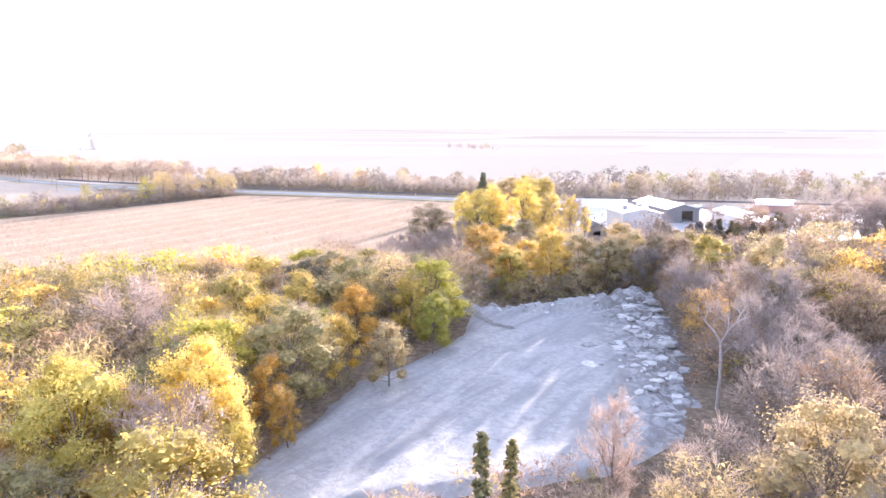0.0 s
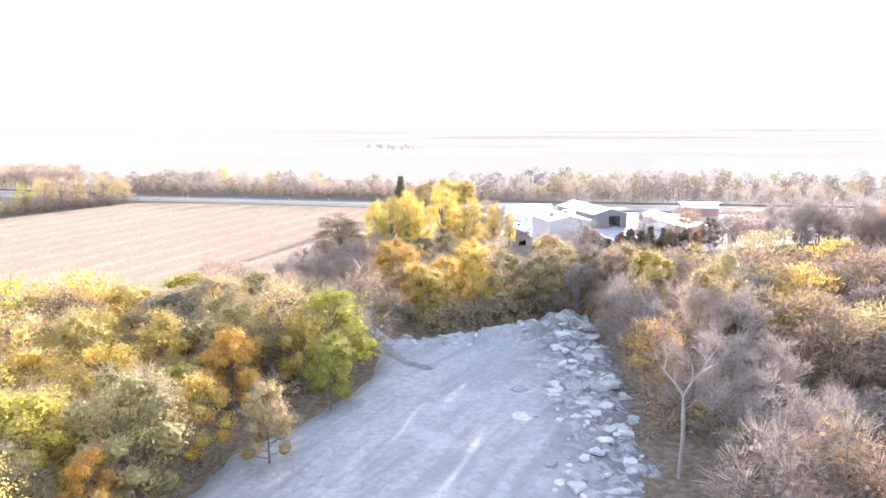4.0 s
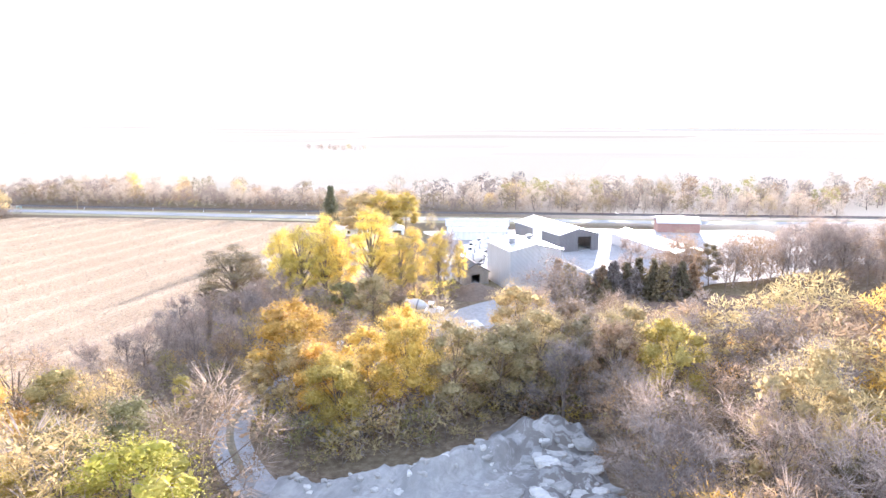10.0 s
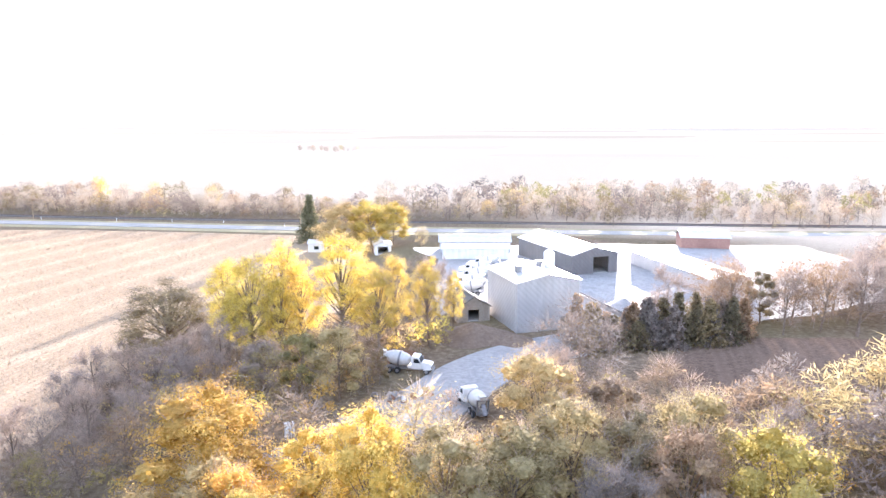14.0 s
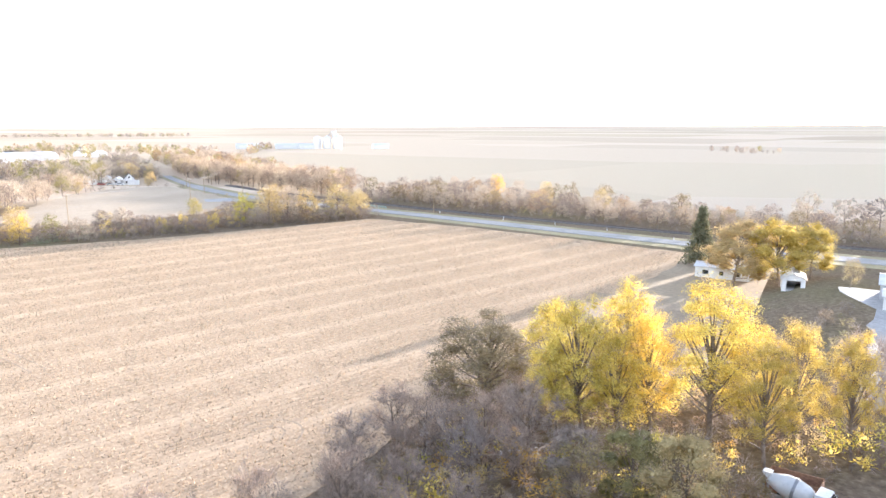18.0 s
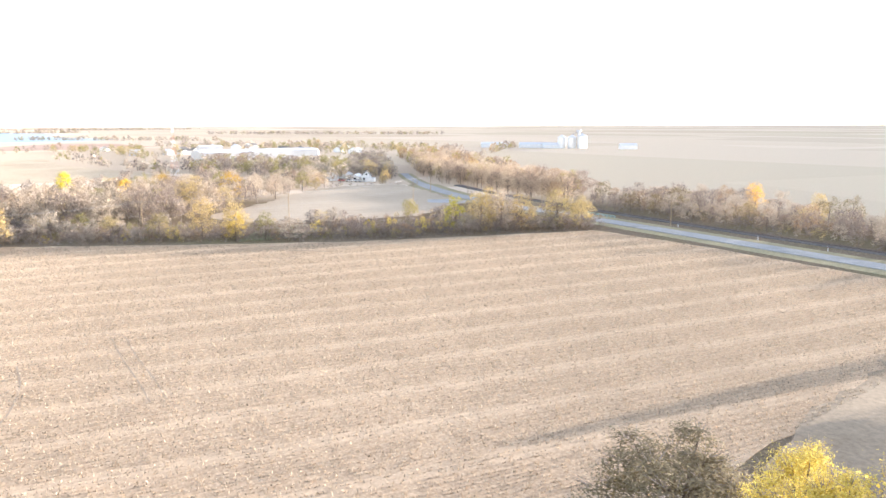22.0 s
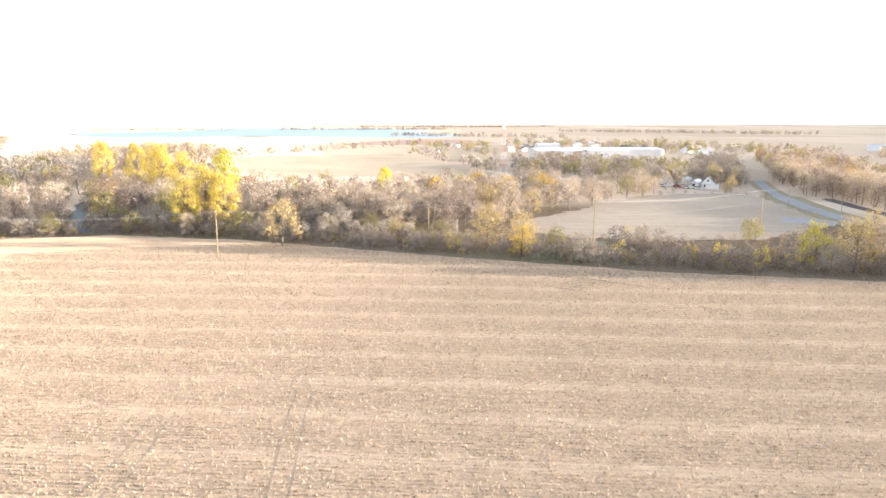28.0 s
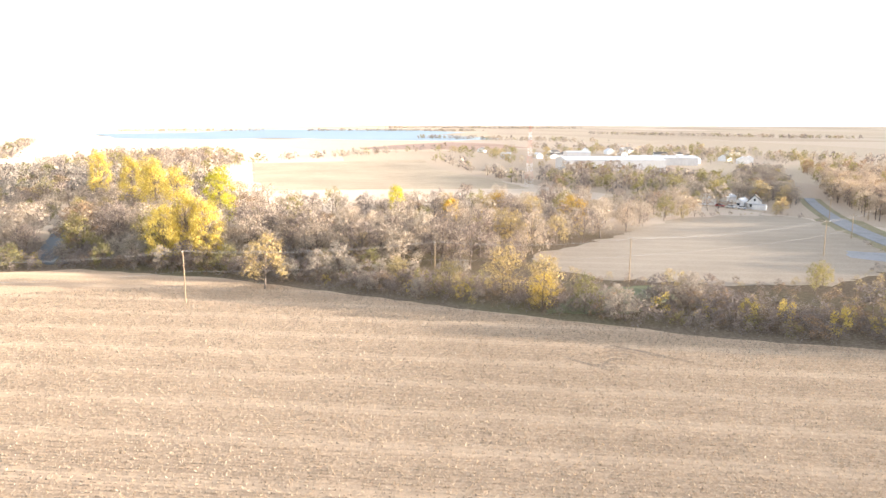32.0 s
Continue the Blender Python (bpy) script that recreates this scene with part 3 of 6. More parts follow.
def ball(cuts):
    bm = bmesh.new()
    bmesh.ops.create_icosphere(bm, subdivisions=cuts, radius=1.0)
    v, f = np.array([p.co for p in bm.verts]), np.array([[p.index for p in q.verts] for q in bm.faces])
    bm.free()
    return v, f


BALL = {2: ball(2), 3: ball(3)}


def lobed_meshes(seed, H=11.0, R=5.0, base=0.25, lobes=12, leaves=60, leaf=0.24, twigs=20, twig_len=1.0, size=0.4, sides=5, thick=0.22, fine=0.05, deep=0.7, stray=0.45, core=16, core_leaf=0.24, clumps=0, spread=0.24, heart=0.0, cuts=2, fuzz=0, strand=0.04):
    """A tree with a rounded crown made of overlapping leafy lobes, each carried by a limb of its own."""
    rng = np.random.default_rng(seed)
    V, F, TV, LV, HV, HF = [], [], [], [], np.zeros((0, 3)), np.zeros((0, 3), int)
    lean = rng.normal(size=2) * 0.03 * H
    tube(V, F, [(0, 0, 0), (lean[0], lean[1], H * 0.35), (lean[0] * 1.6, lean[1] * 1.6, H * 0.75)], [thick, thick * 0.7, thick * 0.25], sides)
    mid = np.array([lean[0], lean[1], H * (0.5 + base * 0.4)])
    for i in range(lobes):
        u = (i + 0.5) / lobes
        up = base + 0.1 + (0.84 - base) * u ** 0.85
        wide = R * 0.66 * math.sin(math.pi * min(1.0, 0.3 + 0.66 * u)) ** 0.6
        az = i * 2.4 + rng.uniform(-0.4, 0.4)
        c = np.array([lean[0] + math.cos(az) * wide * rng.uniform(0.75, 1.2), lean[1] + math.sin(az) * wide * rng.uniform(0.75, 1.2), H * up * rng.uniform(0.93, 1.07)])
        r = R * size * rng.uniform(0.75, 1.25)
        s = Vector((lean[0] * 0.8, lean[1] * 0.8, H * max(0.1, up * 0.62)))
        tube(V, F, [s, Vector(c).lerp(s, 0.5) + Vector((0, 0, -0.1 * r)), Vector(c)], [thick * 0.4, thick * 0.28, 0.03], 3)
        d = rng.normal(size=(leaves, 3)) + np.array([0, 0, 0.25])
        d /= np.linalg.norm(d, axis=1, keepdims=True)
        p = c + d * r * rng.uniform(deep, 1.14, (leaves, 1)) * np.array([1, 1, 0.8])
        if clumps:   # leaves gathered on the ends of branchlets, with gaps between
            cd = rng.normal(size=(clumps, 3)) + np.array([0, 0, 0.3])
            cd *= rng.uniform(0.72, 1.12, (clumps, 1)) / np.linalg.norm(cd, axis=1, keepdims=True)
            d = cd[rng.integers(0, clumps, leaves)] + rng.normal(size=(leaves, 3)) * spread
            p = c + d * r * np.array([1, 1, 0.8])
        p[:, 2] = np.maximum(p[:, 2], 0.2)
        LV.append(kites(rng, p, leaf, d * 0.8 + (p - mid) / R * 0.5, stray)[0])
        if fuzz:   # fine upright sprays that make a soft, rounded outline
            w = rng.normal(size=(fuzz, 3)) + np.array([0, 0, 0.35])
            w /= np.linalg.norm(w, axis=1, keepdims=True)
            q = c + w * r * rng.uniform(0.35, 0.95, (fuzz, 1)) * np.array([1, 1, 0.8])
            q[:, 2] = np.maximum(q[:, 2], 0.5)
            w = w * 0.7 + rng.normal(size=(fuzz, 3)) * 0.45 + np.array([0, 0, 0.25])
            w /= np.linalg.norm(w, axis=1, keepdims=True)
            side = np.cross(w, rng.normal(size=(fuzz, 3)))
            side *= strand * rng.uniform(0.6, 1.4, (fuzz, 1)) / (np.linalg.norm(side, axis=1, keepdims=True) + 1e-9)
            w *= r * rng.uniform(0.12, 0.32, (fuzz, 1))
            LV.append(np.stack([q + w, q + side, q - w, q - side], 1).reshape(-1, 3))
        if heart:   # the dense, knobbly middle of the lobe, where no light comes through
            bv, bf = BALL[cuts]
            knob = np.array([1 + 0.45 * noise.noise(Vector(q * 1.9 + c)) + 0.2 * noise.noise(Vector(q * 5.0 + c)) for q in bv])
            hv = c + bv * knob[:, None] * r * heart * np.array([1, 1, 0.8])
            hv[:, 2] = np.maximum(hv[:, 2], 0.1)
            HF = np.concatenate([HF, bf + len(HV)])
            HV = np.concatenate([HV, hv])
        if core:   # the shaded inside of the lobe
            e = rng.normal(size=(core, 3))
            e /= np.linalg.norm(e, axis=1, keepdims=True)
            q = c + e * r * rng.uniform(0.35, 0.8, (core, 1)) * np.array([1, 1, 0.8])
            q[:, 2] = np.maximum(q[:, 2], 0.2)
            LV.append(kites(rng, q, core_leaf * r, e, 0.7)[0])
        if twigs:
            w = rng.normal(size=(twigs, 3)) * 0.8 + (c - mid) / R + np.array([0, 0, 0.3])
            w /= np.linalg.norm(w, axis=1, keepdims=True)
            TV.append(blades(rng, c + w * r * 0.55, w, twig_len * r * rng.uniform(0.5, 1.0, (twigs, 1)), fine)[0])
    LV = np.concatenate(LV)
    LF = np.arange(len(LV)).reshape(-1, 4)
    TV = np.concatenate(TV) if twigs else np.zeros((0, 3))
    return (V, F), (TV, [tuple(q) for q in np.arange(len(TV)).reshape(-1, 3)]), (LV, [tuple(q) for q in LF]), (HV, [tuple(q) for q in HF])


def make_mesh(name, V, F, mat, shade=False):
    me = bpy.data.meshes.new(name)
    me.from_pydata([tuple(v) for v in V], [], F)
    me.materials.append(mat)
    if shade:
        me.shade_smooth()
    return me


STOCK = {}


def stock(kind, seeds, height, **kw):
    """Ready-made trees of one growth form, each with its own branches."""
    STOCK[kind] = []
    for s in seeds:
        STOCK[kind].append({"height": height, "raw": (lobed_meshes if "lobes" in kw else tree_meshes)(s, H=height, **kw), "meshes": None})


def ready(one):
    """The meshes of a stock tree, made when the first of its kind is planted."""
    if one["meshes"] is None:
        wood, twig, leaf, heart = one["raw"]
        n = len(leaf[0])
        leaf = (np.concatenate([leaf[0], heart[0]]), list(leaf[1]) + [tuple(i + n for i in q) for q in heart[1]])
        one["meshes"] = (make_mesh("trunk", *wood, BARK, True), make_mesh("twig_spray", *twig, LEAF["twig"]) if len(twig[1]) else None,
                         make_mesh("crown", *leaf, LEAF["olive"]) if len(leaf[1]) else None)
    return one["meshes"]


stock("dense", (5, 6, 7), 16.0, R=5.6, base=0.08, lobes=22, leaves=860, leaf=0.1, twigs=16, twig_len=0.9, fine=0.022, size=0.36, sides=7, thick=0.26, stray=0.27, core=50, core_leaf=0.13, clumps=13, heart=0.5, cuts=3)
stock("full", (1, 2, 3, 4), 16.0, R=5.8, base=0.08, lobes=19, leaves=560, leaf=0.1, twigs=24, twig_len=1.0, fine=0.022, size=0.37, sides=7, thick=0.25, stray=0.27, core=40, core_leaf=0.13, clumps=11, heart=0.48, cuts=3)
stock("tall", (11, 12, 13, 14), 18.0, R=4.3, base=0.2, lobes=34, leaves=800, leaf=0.072, twigs=16, twig_len=1.3, fine=0.024, size=0.27, sides=7, thick=0.3, stray=0.25, core=24, core_leaf=0.14, clumps=9, spread=0.32)
stock("thin", (21, 22, 23), 14.0, R=5.4, base=0.10, lobes=17, leaves=200, leaf=0.075, twigs=40, twig_len=1.1, fine=0.024, size=0.37, sides=6, thick=0.22, stray=0.3, core=16, core_leaf=0.12, clumps=9, spread=0.3, fuzz=90, strand=0.03)
stock("bare", (31, 32, 33), 14.0, R=5.2, base=0.14, limbs=13, subs=6, leaves=0, twigs=17, twig_len=1.4, clump=0.9, rise=0.95, thick=0.3)
stock("stand", (35, 36, 37, 38), 16.0, R=5.4, base=0.06, lobes=44, leaves=150, leaf=0.13, twigs=8, twig_len=1.3, fine=0.03, size=0.25, sides=5, thick=0.24, stray=0.38, core=12, core_leaf=0.2, clumps=5, spread=0.4, fuzz=40, strand=0.05)
stock("brush", (45, 46, 47), 4.5, R=3.0, base=0.02, lobes=6, leaves=10, leaf=0.16, twigs=10, twig_len=1.0, size=0.42, sides=3, thick=0.06, stray=0.35, core=5, core_leaf=0.2, fuzz=34, strand=0.06)
stock("mid", (55, 56, 57, 58), 11.0, R=5.4, base=0.1, lobes=11, leaves=8, leaf=0.17, twigs=0, size=0.39, sides=4, stray=0.28, core=6, core_leaf=0.2, fuzz=70, strand=0.075)
stock("far_full", (51, 52, 53, 54), 12.0, R=5.4, base=0.12, lobes=16, leaves=110, leaf=0.14, twigs=6, size=0.37, stray=0.35, core=20, core_leaf=0.17, clumps=8, fuzz=30, strand=0.06)
stock("far_thin", (61, 62, 63, 64), 11.0, R=5.4, base=0.12, lobes=14, leaves=16, leaf=0.13, twigs=0, twig_len=1.0, size=0.37, stray=0.3, core=8, core_leaf=0.16, fuzz=110, strand=0.06)
stock("far_shrub", (71, 72), 4.5, R=2.9, base=0.05, lobes=8, leaves=12, leaf=0.15, twigs=4, twig_len=0.9, size=0.42, thick=0.08, stray=0.35, core=6, core_leaf=0.17, fuzz=50, strand=0.055)
stock("lump", (81, 82, 83), 10.0, R=5.0, base=0.05, lobes=9, leaves=10, leaf=0.36, twigs=0, size=0.42, sides=3, stray=0.3, core=8, core_leaf=0.3, fuzz=14, strand=0.16)
stock("far_lump", (91, 92), 9.0, R=5.0, base=0.02, lobes=5, leaves=5, leaf=0.6, twigs=0, size=0.5, sides=3, stray=0.3, core=5, core_leaf=0.4, fuzz=6, strand=0.3)
TREE_WORDS = {"bronze": "dull bronze-brown leaves", "yellow": "lemon-yellow autumn leaves", "amber": "soft golden autumn leaves", "umber": "dull dark brown crown", "straw": "pale cream-coloured crown", "ash": "greyish seedy crown","gold": "bright golden-yellow autumn leaves", "lime": "yellow-green autumn leaves", "orange": "rusty orange autumn leaves", "olive": "dull olive-green leaves",
              "tan": "pale straw-coloured leaves", "brown": "dry brown leaves", "twig": "bare grey-brown twigs"}
pick = random.Random(7)


def plant(form, leaf, x, y, height, wide=1.0, words="", group="trees of the wood", z=None):
    """One tree or shrub on the ground at (x, y)."""
    one = pick.choice(STOCK[form])
    wood, twig, crown = ready(one)
    k = height / one["height"]
    bush = "shrub" in form
    ob = new("shrub" if bush else "tree")
    ob.empty_display_size = 0.5
    base = float(terrain(x, y)) - 0.08 if z is None else z
    ob.matrix_basis = pose(x, y, base, 0, 0, pick.uniform(0, 360)) @ Matrix.Diagonal((k * wide, k * wide, k, 1))
    what = "low shrub" if bush else ("bare tree" if crown is None else "tree")
    tagged(ob, words or "%s with %s" % (what, TREE_WORDS["twig" if crown is None else leaf]), "shrub" if bush else "tree", group)
    for me, nm in ((wood, "trunk"), (twig, "twig_spray"), (crown, "crown")):
        if me is None:
            continue
        c = new(nm, me)
        c.parent = ob
        if nm != "trunk":
            tagged(c, kind="stuff")
        if nm == "crown":
            c.material_slots[0].link = "OBJECT"
            c.material_slots[0].material = LEAF[leaf]
    return ob


def joined_mesh(name, blocks, materials):
    """One mesh from blocks of (vertices, faces as an array, material number)."""
    me = bpy.data.meshes.new(name)
    nv, verts, loops, sizes, mats = 0, [], [], [], []
    for v, f, m in blocks:
        verts.append(v)
        loops.append((f + nv).ravel())
        sizes.append(np.full(len(f), f.shape[1]))
        mats.append(np.full(len(f), m))
        nv += len(v)
    verts, loops, sizes, mats = (np.concatenate(a) for a in (verts, loops, sizes, mats))
    me.vertices.add(nv)
    me.vertices.foreach_set("co", verts.astype(np.float32).ravel())
    me.loops.add(len(loops))
    me.loops.foreach_set("vertex_index", loops.astype(np.int32))
    me.polygons.add(len(sizes))
    me.polygons.foreach_set("loop_start", np.concatenate([[0], np.cumsum(sizes)[:-1]]).astype(np.int32))
    for m in materials:
        me.materials.append(m)
    me.polygons.foreach_set("material_index", mats.astype(np.int32))
    me.update(calc_edges=True)
    return me


SHADES = ["bark", "bronze", "amber", "umber", "straw", "ash", "twig", "gold", "lime", "orange", "olive", "tan", "brown", "fir"]


def grove(name, spots, label, category="woodland"):
    """Many trees or bushes that nobody could count, as one. spots: (form, leaves, x, y, height, width)."""
    blocks = []
    for form, lf, x, y, h, wide in spots:
        one = pick.choice(STOCK[form])
        k = h / one["height"]
        a = pick.uniform(0, 6.283)
        rot = np.array([[math.cos(a), math.sin(a), 0], [-math.sin(a), math.cos(a), 0], [0, 0, 1]])
        at = np.array([x, y, float(terrain(x, y)) - 0.08])
        for part_raw, shade in zip(one["raw"], ("bark", "twig", lf, lf)):
            if len(part_raw[1]):
                v = np.asarray(part_raw[0], float) * np.array([k * wide, k * wide, k])
                blocks.append((v @ rot + at, np.asarray(part_raw[1]), SHADES.index(shade)))
    ob = new(name, joined_mesh(name, blocks, [BARK if s == "bark" else LEAF[s] for s in SHADES]))
    return tagged(ob, label, category, kind="stuff")


HERO = [  # form, leaves, x, y, top, width
    ("dense", "gold", -31.8, 28, 18.4, 1.0), ("dense", "gold", -38.5, 23, 19, 1.0), ("dense", "orange", -36, 28, 14, 1.1), ("dense", "gold", -28.5, 28.5, 13.5, 0.9), ("full", "orange", -32, 16, 13, 1.0), ("full", "orange", -40, 27, 16, 1.0),
    ("bare", "twig", -51, 55, 17, 1.2), ("thin", "lime", -44, 52, 15, 1.0), ("full", "tan", 21, 21, 18.8, 1.1), ("full", "olive", 28, 20, 17, 1.15), ("full", "olive", 26, 13, 16, 1.1),
    ("dense", "lime", -14.8, 71.5, 13.2, 0.95), ("full", "amber", -19, 77, 15, 0.9), ("full", "amber", -25.5, 57, 14, 1.0), ("dense", "orange", -26, 69.5, 15, 1.0), ("dense", "amber", -35.4, 73, 15.2, 1.05), ("full", "gold", -38, 66, 14.5, 1.0), ("full", "tan", -27.5, 81, 14, 1.0), ("full", "tan", -18.5, 57, 13, 0.9), ("full", "lime", -29, 62, 13.5, 1.0), ("full", "bronze", -33, 80, 13.5, 1.0), ("full", "amber", -27.5, 86.5, 12.5, 1.0), ("full", "olive", -29, 97, 12.5, 1.0), ("thin", "tan", -20.5, 101, 11.5, 0.9), ("full", "gold", -23, 117, 9.2, 0.8), ("full", "amber", -46, 76, 14, 1.0), ("bare", "twig", 6, 27, 15, 0.7), ("full", "orange", -25.5, 38, 11, 0.75), ("full", "orange", -29, 42, 13, 0.8),
    ("dense", "amber", 4, 112.5, 17.5, 0.9), ("dense", "orange", -10, 121, 16.0, 1.5), ("dense", "amber", -3.5, 109, 14, 1.12), ("full", "orange", -6, 113, 14, 1.12), ("full", "tan", -9, 115, 13, 1.12),
    ("full", "amber", 35, 110, 17, 1.00), ("full", "brown", 28, 113, 16, 1.0), ("full", "tan", 30.5, 119, 16.5, 1.05), ("full", "bronze", 25, 117, 15.5, 1.0), ("full", "tan", 38, 90, 20, 0.88), ("full", "tan", 21, 130, 16.5, 1.12), ("full", "brown", 26, 127, 15, 1.12), ("full", "tan", 9.5, 114, 16, 1.12), ("full", "tan", 14, 117, 15, 1.12), ("full", "tan", 20, 119, 16, 1.12), ("full", "amber", -1, 119, 14, 1.12), ("thin", "orange", 8, 124, 10, 1.12), ("full", "orange", 13, 127, 9.5, 1.00), ("full", "amber", 3, 124.5, 10, 1.00), ("full", "tan", -14, 116, 11, 1.00),
    ("tall", "gold", -19, 168, 19.5, 1.0), ("tall", "gold", -14.5, 166, 20.5, 1.1), ("tall", "gold", -11, 171, 21.5, 1.0), ("tall", "gold", -7, 168, 19, 1.0), ("tall", "gold", -9.5, 165, 17.5, 1.0), ("tall", "gold", -17, 164, 16, 0.9), ("tall", "gold", -2, 169, 22.5, 1.15), ("tall", "amber", 3.5, 166, 18, 1.0), ("tall", "gold", 1, 173, 18, 1.0), ("tall", "amber", 6, 170.5, 19, 0.9), ("tall", "amber", 11, 172, 18.5, 0.8), ("bare", "twig", 12, 176, 16, 0.8), ("tall", "amber", 15, 178, 15, 0.75),
    ("tall", "bronze", -28, 172, 15.5, 2.3), ("bare", "twig", -33, 169, 7, 1.1), ("bare", "twig", -36, 162, 7.5, 1.2), ("bare", "twig", -31, 160, 8, 1.2), ("bare", "twig", -36, 153, 7, 1.3),
    ("full", "olive", -6.5, 153, 12.5, 1.1), ("full", "tan", -1.5, 150.5, 14, 1.1), ("thin", "brown", 2, 153, 11, 1.1), ("full", "bronze", 3.5, 156, 9, 0.8), ("thin", "tan", -10.5, 151, 11, 1.2), ("full", "umber", -12, 154, 11, 1.3), ("bare", "twig", -18, 158, 12, 1.2), ("bare", "twig", -23, 163, 9, 1.3), ("bare", "twig", -21, 151, 10, 1.3), ("thin", "umber", -26, 156, 10, 1.2), ("bare", "twig", -29, 165, 7.5, 1.3),
    ("dense", "tan", -10.5, 270.5, 15, 1.6), ("dense", "amber", -0.5, 272, 16, 1.35), ("dense", "amber", 5.5, 274, 15, 1.3), ("thin", "tan", 13, 262, 10, 1.0),
    ("stand", "gold", -292, 147, 22, 0.95), ("stand", "gold", -288, 153, 19.5, 0.95), ("stand", "gold", -288, 141.5, 18.5, 0.95), ("stand", "yellow", -366, 152, 24, 0.95),
    ("stand", "gold", -387, 133, 23, 0.9), ("stand", "gold", -400, 124, 25, 0.9), ("stand", "gold", -420, 118, 26, 0.9), ("stand", "gold", -432, 108, 25, 0.9), ("stand", "gold", -480, 85, 26, 0.8),
    ("stand", "yellow", -373, 224, 15, 0.9), ("far_full", "orange", -354, 262, 13, 1.2), ("full", "amber", -340, 240, 13, 0.9),
    ("far_full", "olive", -348, 337, 10.5, 1.05), ("far_full", "orange", -333, 288, 13.5, 1.15), ("far_full", "tan", -357, 402, 8.0, 1.0), ("far_full", "tan", -352, 396, 6.0, 1.0), ("far_full", "tan", -346, 345, 7.0, 0.9), ("far_thin", "ash", -342, 322, 9.0, 1.1), ("far_thin", "ash", -330, 310, 8.5, 1.2),
    ("far_full", "olive", -402, 398, 12, 1.0), ("far_full", "tan", -396, 420, 12, 1.1), ("far_full", "tan", -384, 425, 10, 1.1), ("far_full", "olive", -420, 385, 14, 1.1), ("far_thin", "ash", -392, 372, 10, 1.1), ("far_thin", "ash", -404, 378, 11, 1.1), ("far_full", "tan", -378, 364, 8.5, 1.1),
    ("far_shrub", "amber", -199, 271, 5, 0.8), ("far_shrub", "amber", -195, 277, 5.5, 0.7), ("far_shrub", "amber", -185, 282, 6, 0.8), ("far_shrub", "umber", -222, 275, 5.5, 1.4), ("far_shrub", "umber", -204, 272, 5.5, 1.5), ("far_shrub", "umber", -212, 272, 5, 1.4), ("far_full", "olive", -225, 312, 6.5, 1), ("far_shrub", "tan", -226, 269, 6, 1.1), ("far_shrub", "brown", -186, 276, 4.5, 1.6), ("far_shrub", "brown", -193, 272, 4, 1.5), ("far_shrub", "umber", -198, 302, 7, 1.4), ("far_full", "amber", -217, 231, 9, 0.9), ("far_shrub", "olive", -238, 220, 4, 1), ("far_shrub", "olive", -246, 209, 5, 0.9),
    ("far_full", "olive", -371, 300, 11, 1.2), ("far_full", "olive", -218, 304, 8, 0.9), ("far_full", "tan", -222, 233, 12, 1.0), ("far_full", "tan", -230, 226, 13, 1.0),
    ("far_full", "orange", -136, 424, 12, 0.9), ("far_full", "tan", -254, 170, 14, 1.0), ("far_full", "tan", -178, 303, 13.5, 1.1), ("far_full", "lime", -182, 295, 12, 0.8), ("far_full", "tan", -170, 316, 12, 1.1),
    ("far_full", "tan", -163, 327, 14, 1.0), ("far_thin", "tan", -158, 334, 11, 1.0), ("far_full", "ash", -174, 309, 14, 1.0), ("far_full", "tan", -186, 318, 13, 1.1),
]
for form, lf, x, y, top, wide in HERO:
    plant(form, lf, x, y, top - float(terrain(x, y)), wide)


def inside(x, y, poly):
    return float(inside_distance(np.array([x]), np.array([y]), poly)[0])


YARD = [(12, 190), (16, 245), (10, 262), (60, 266), (120, 258), (125, 212), (80, 196), (56, 186), (44, 176), (24, 175)]
PLOUGH = [(38, 137), (39, 146), (44, 159), (50, 171), (62, 173.5), (85, 171), (140, 174), (150, 150), (100, 137), (63, 136)]
HAY = [(-282, 252), (-304, 284), (-330, 318), (-350, 344), (-357, 370), (-352, 398), (-338, 402), (-296, 386), (-268, 372), (-252, 366), (-238, 345), (-226, 316), (-234, 284), (-246, 258), (-262, 252)]
KEEP_OUT = [PIT, FIELD, PLOUGH, YARD, HAY]
WAYS = [(x, y, 4.8) for x, y in ragged(TRACK, 3.0, 0, 0, closed=False)] + [(x, y, 9.0 if x > -345 else (5.0 if x > -395 else 2.4)) for x, y in ragged(ROAD, 6.0, 0, 0, closed=False)] + [(x, y, 5.0) for x, y in ragged(RAILWAY, 5.0, 0, 0, closed=False)]
CLEAR = [(10, 133, 6), (16, 136, 5), (6, 137, 5), (2, 133, 5), (10, 162, 6), (5, 164, 5), (15, 146, 7), (2, 143, 5), (-4, 140, 4), (8, 151, 5), (-11, 259, 9), (-17, 164, 4), (22, 55.5, 5), (20.5, 48.5, 5.5), (19.5, 42.5, 4.5), (19, 36.5, 4.5), (-3, 131, 5), (-8, 133, 4), (4, 128.5, 4), (-18.5, 99, 4.5), (-21, 106, 4.5), (-22, 113, 4), (-310, 106, 8), (-326, 102, 7), (-342, 98, 7), (-358, 95, 6), (-376, 91, 6), (-394, 89, 5), (-380, 400, 11), (-366, 396, 8), (-394, 394, 9), (-370, 388, 9), (19, 141, 4)]


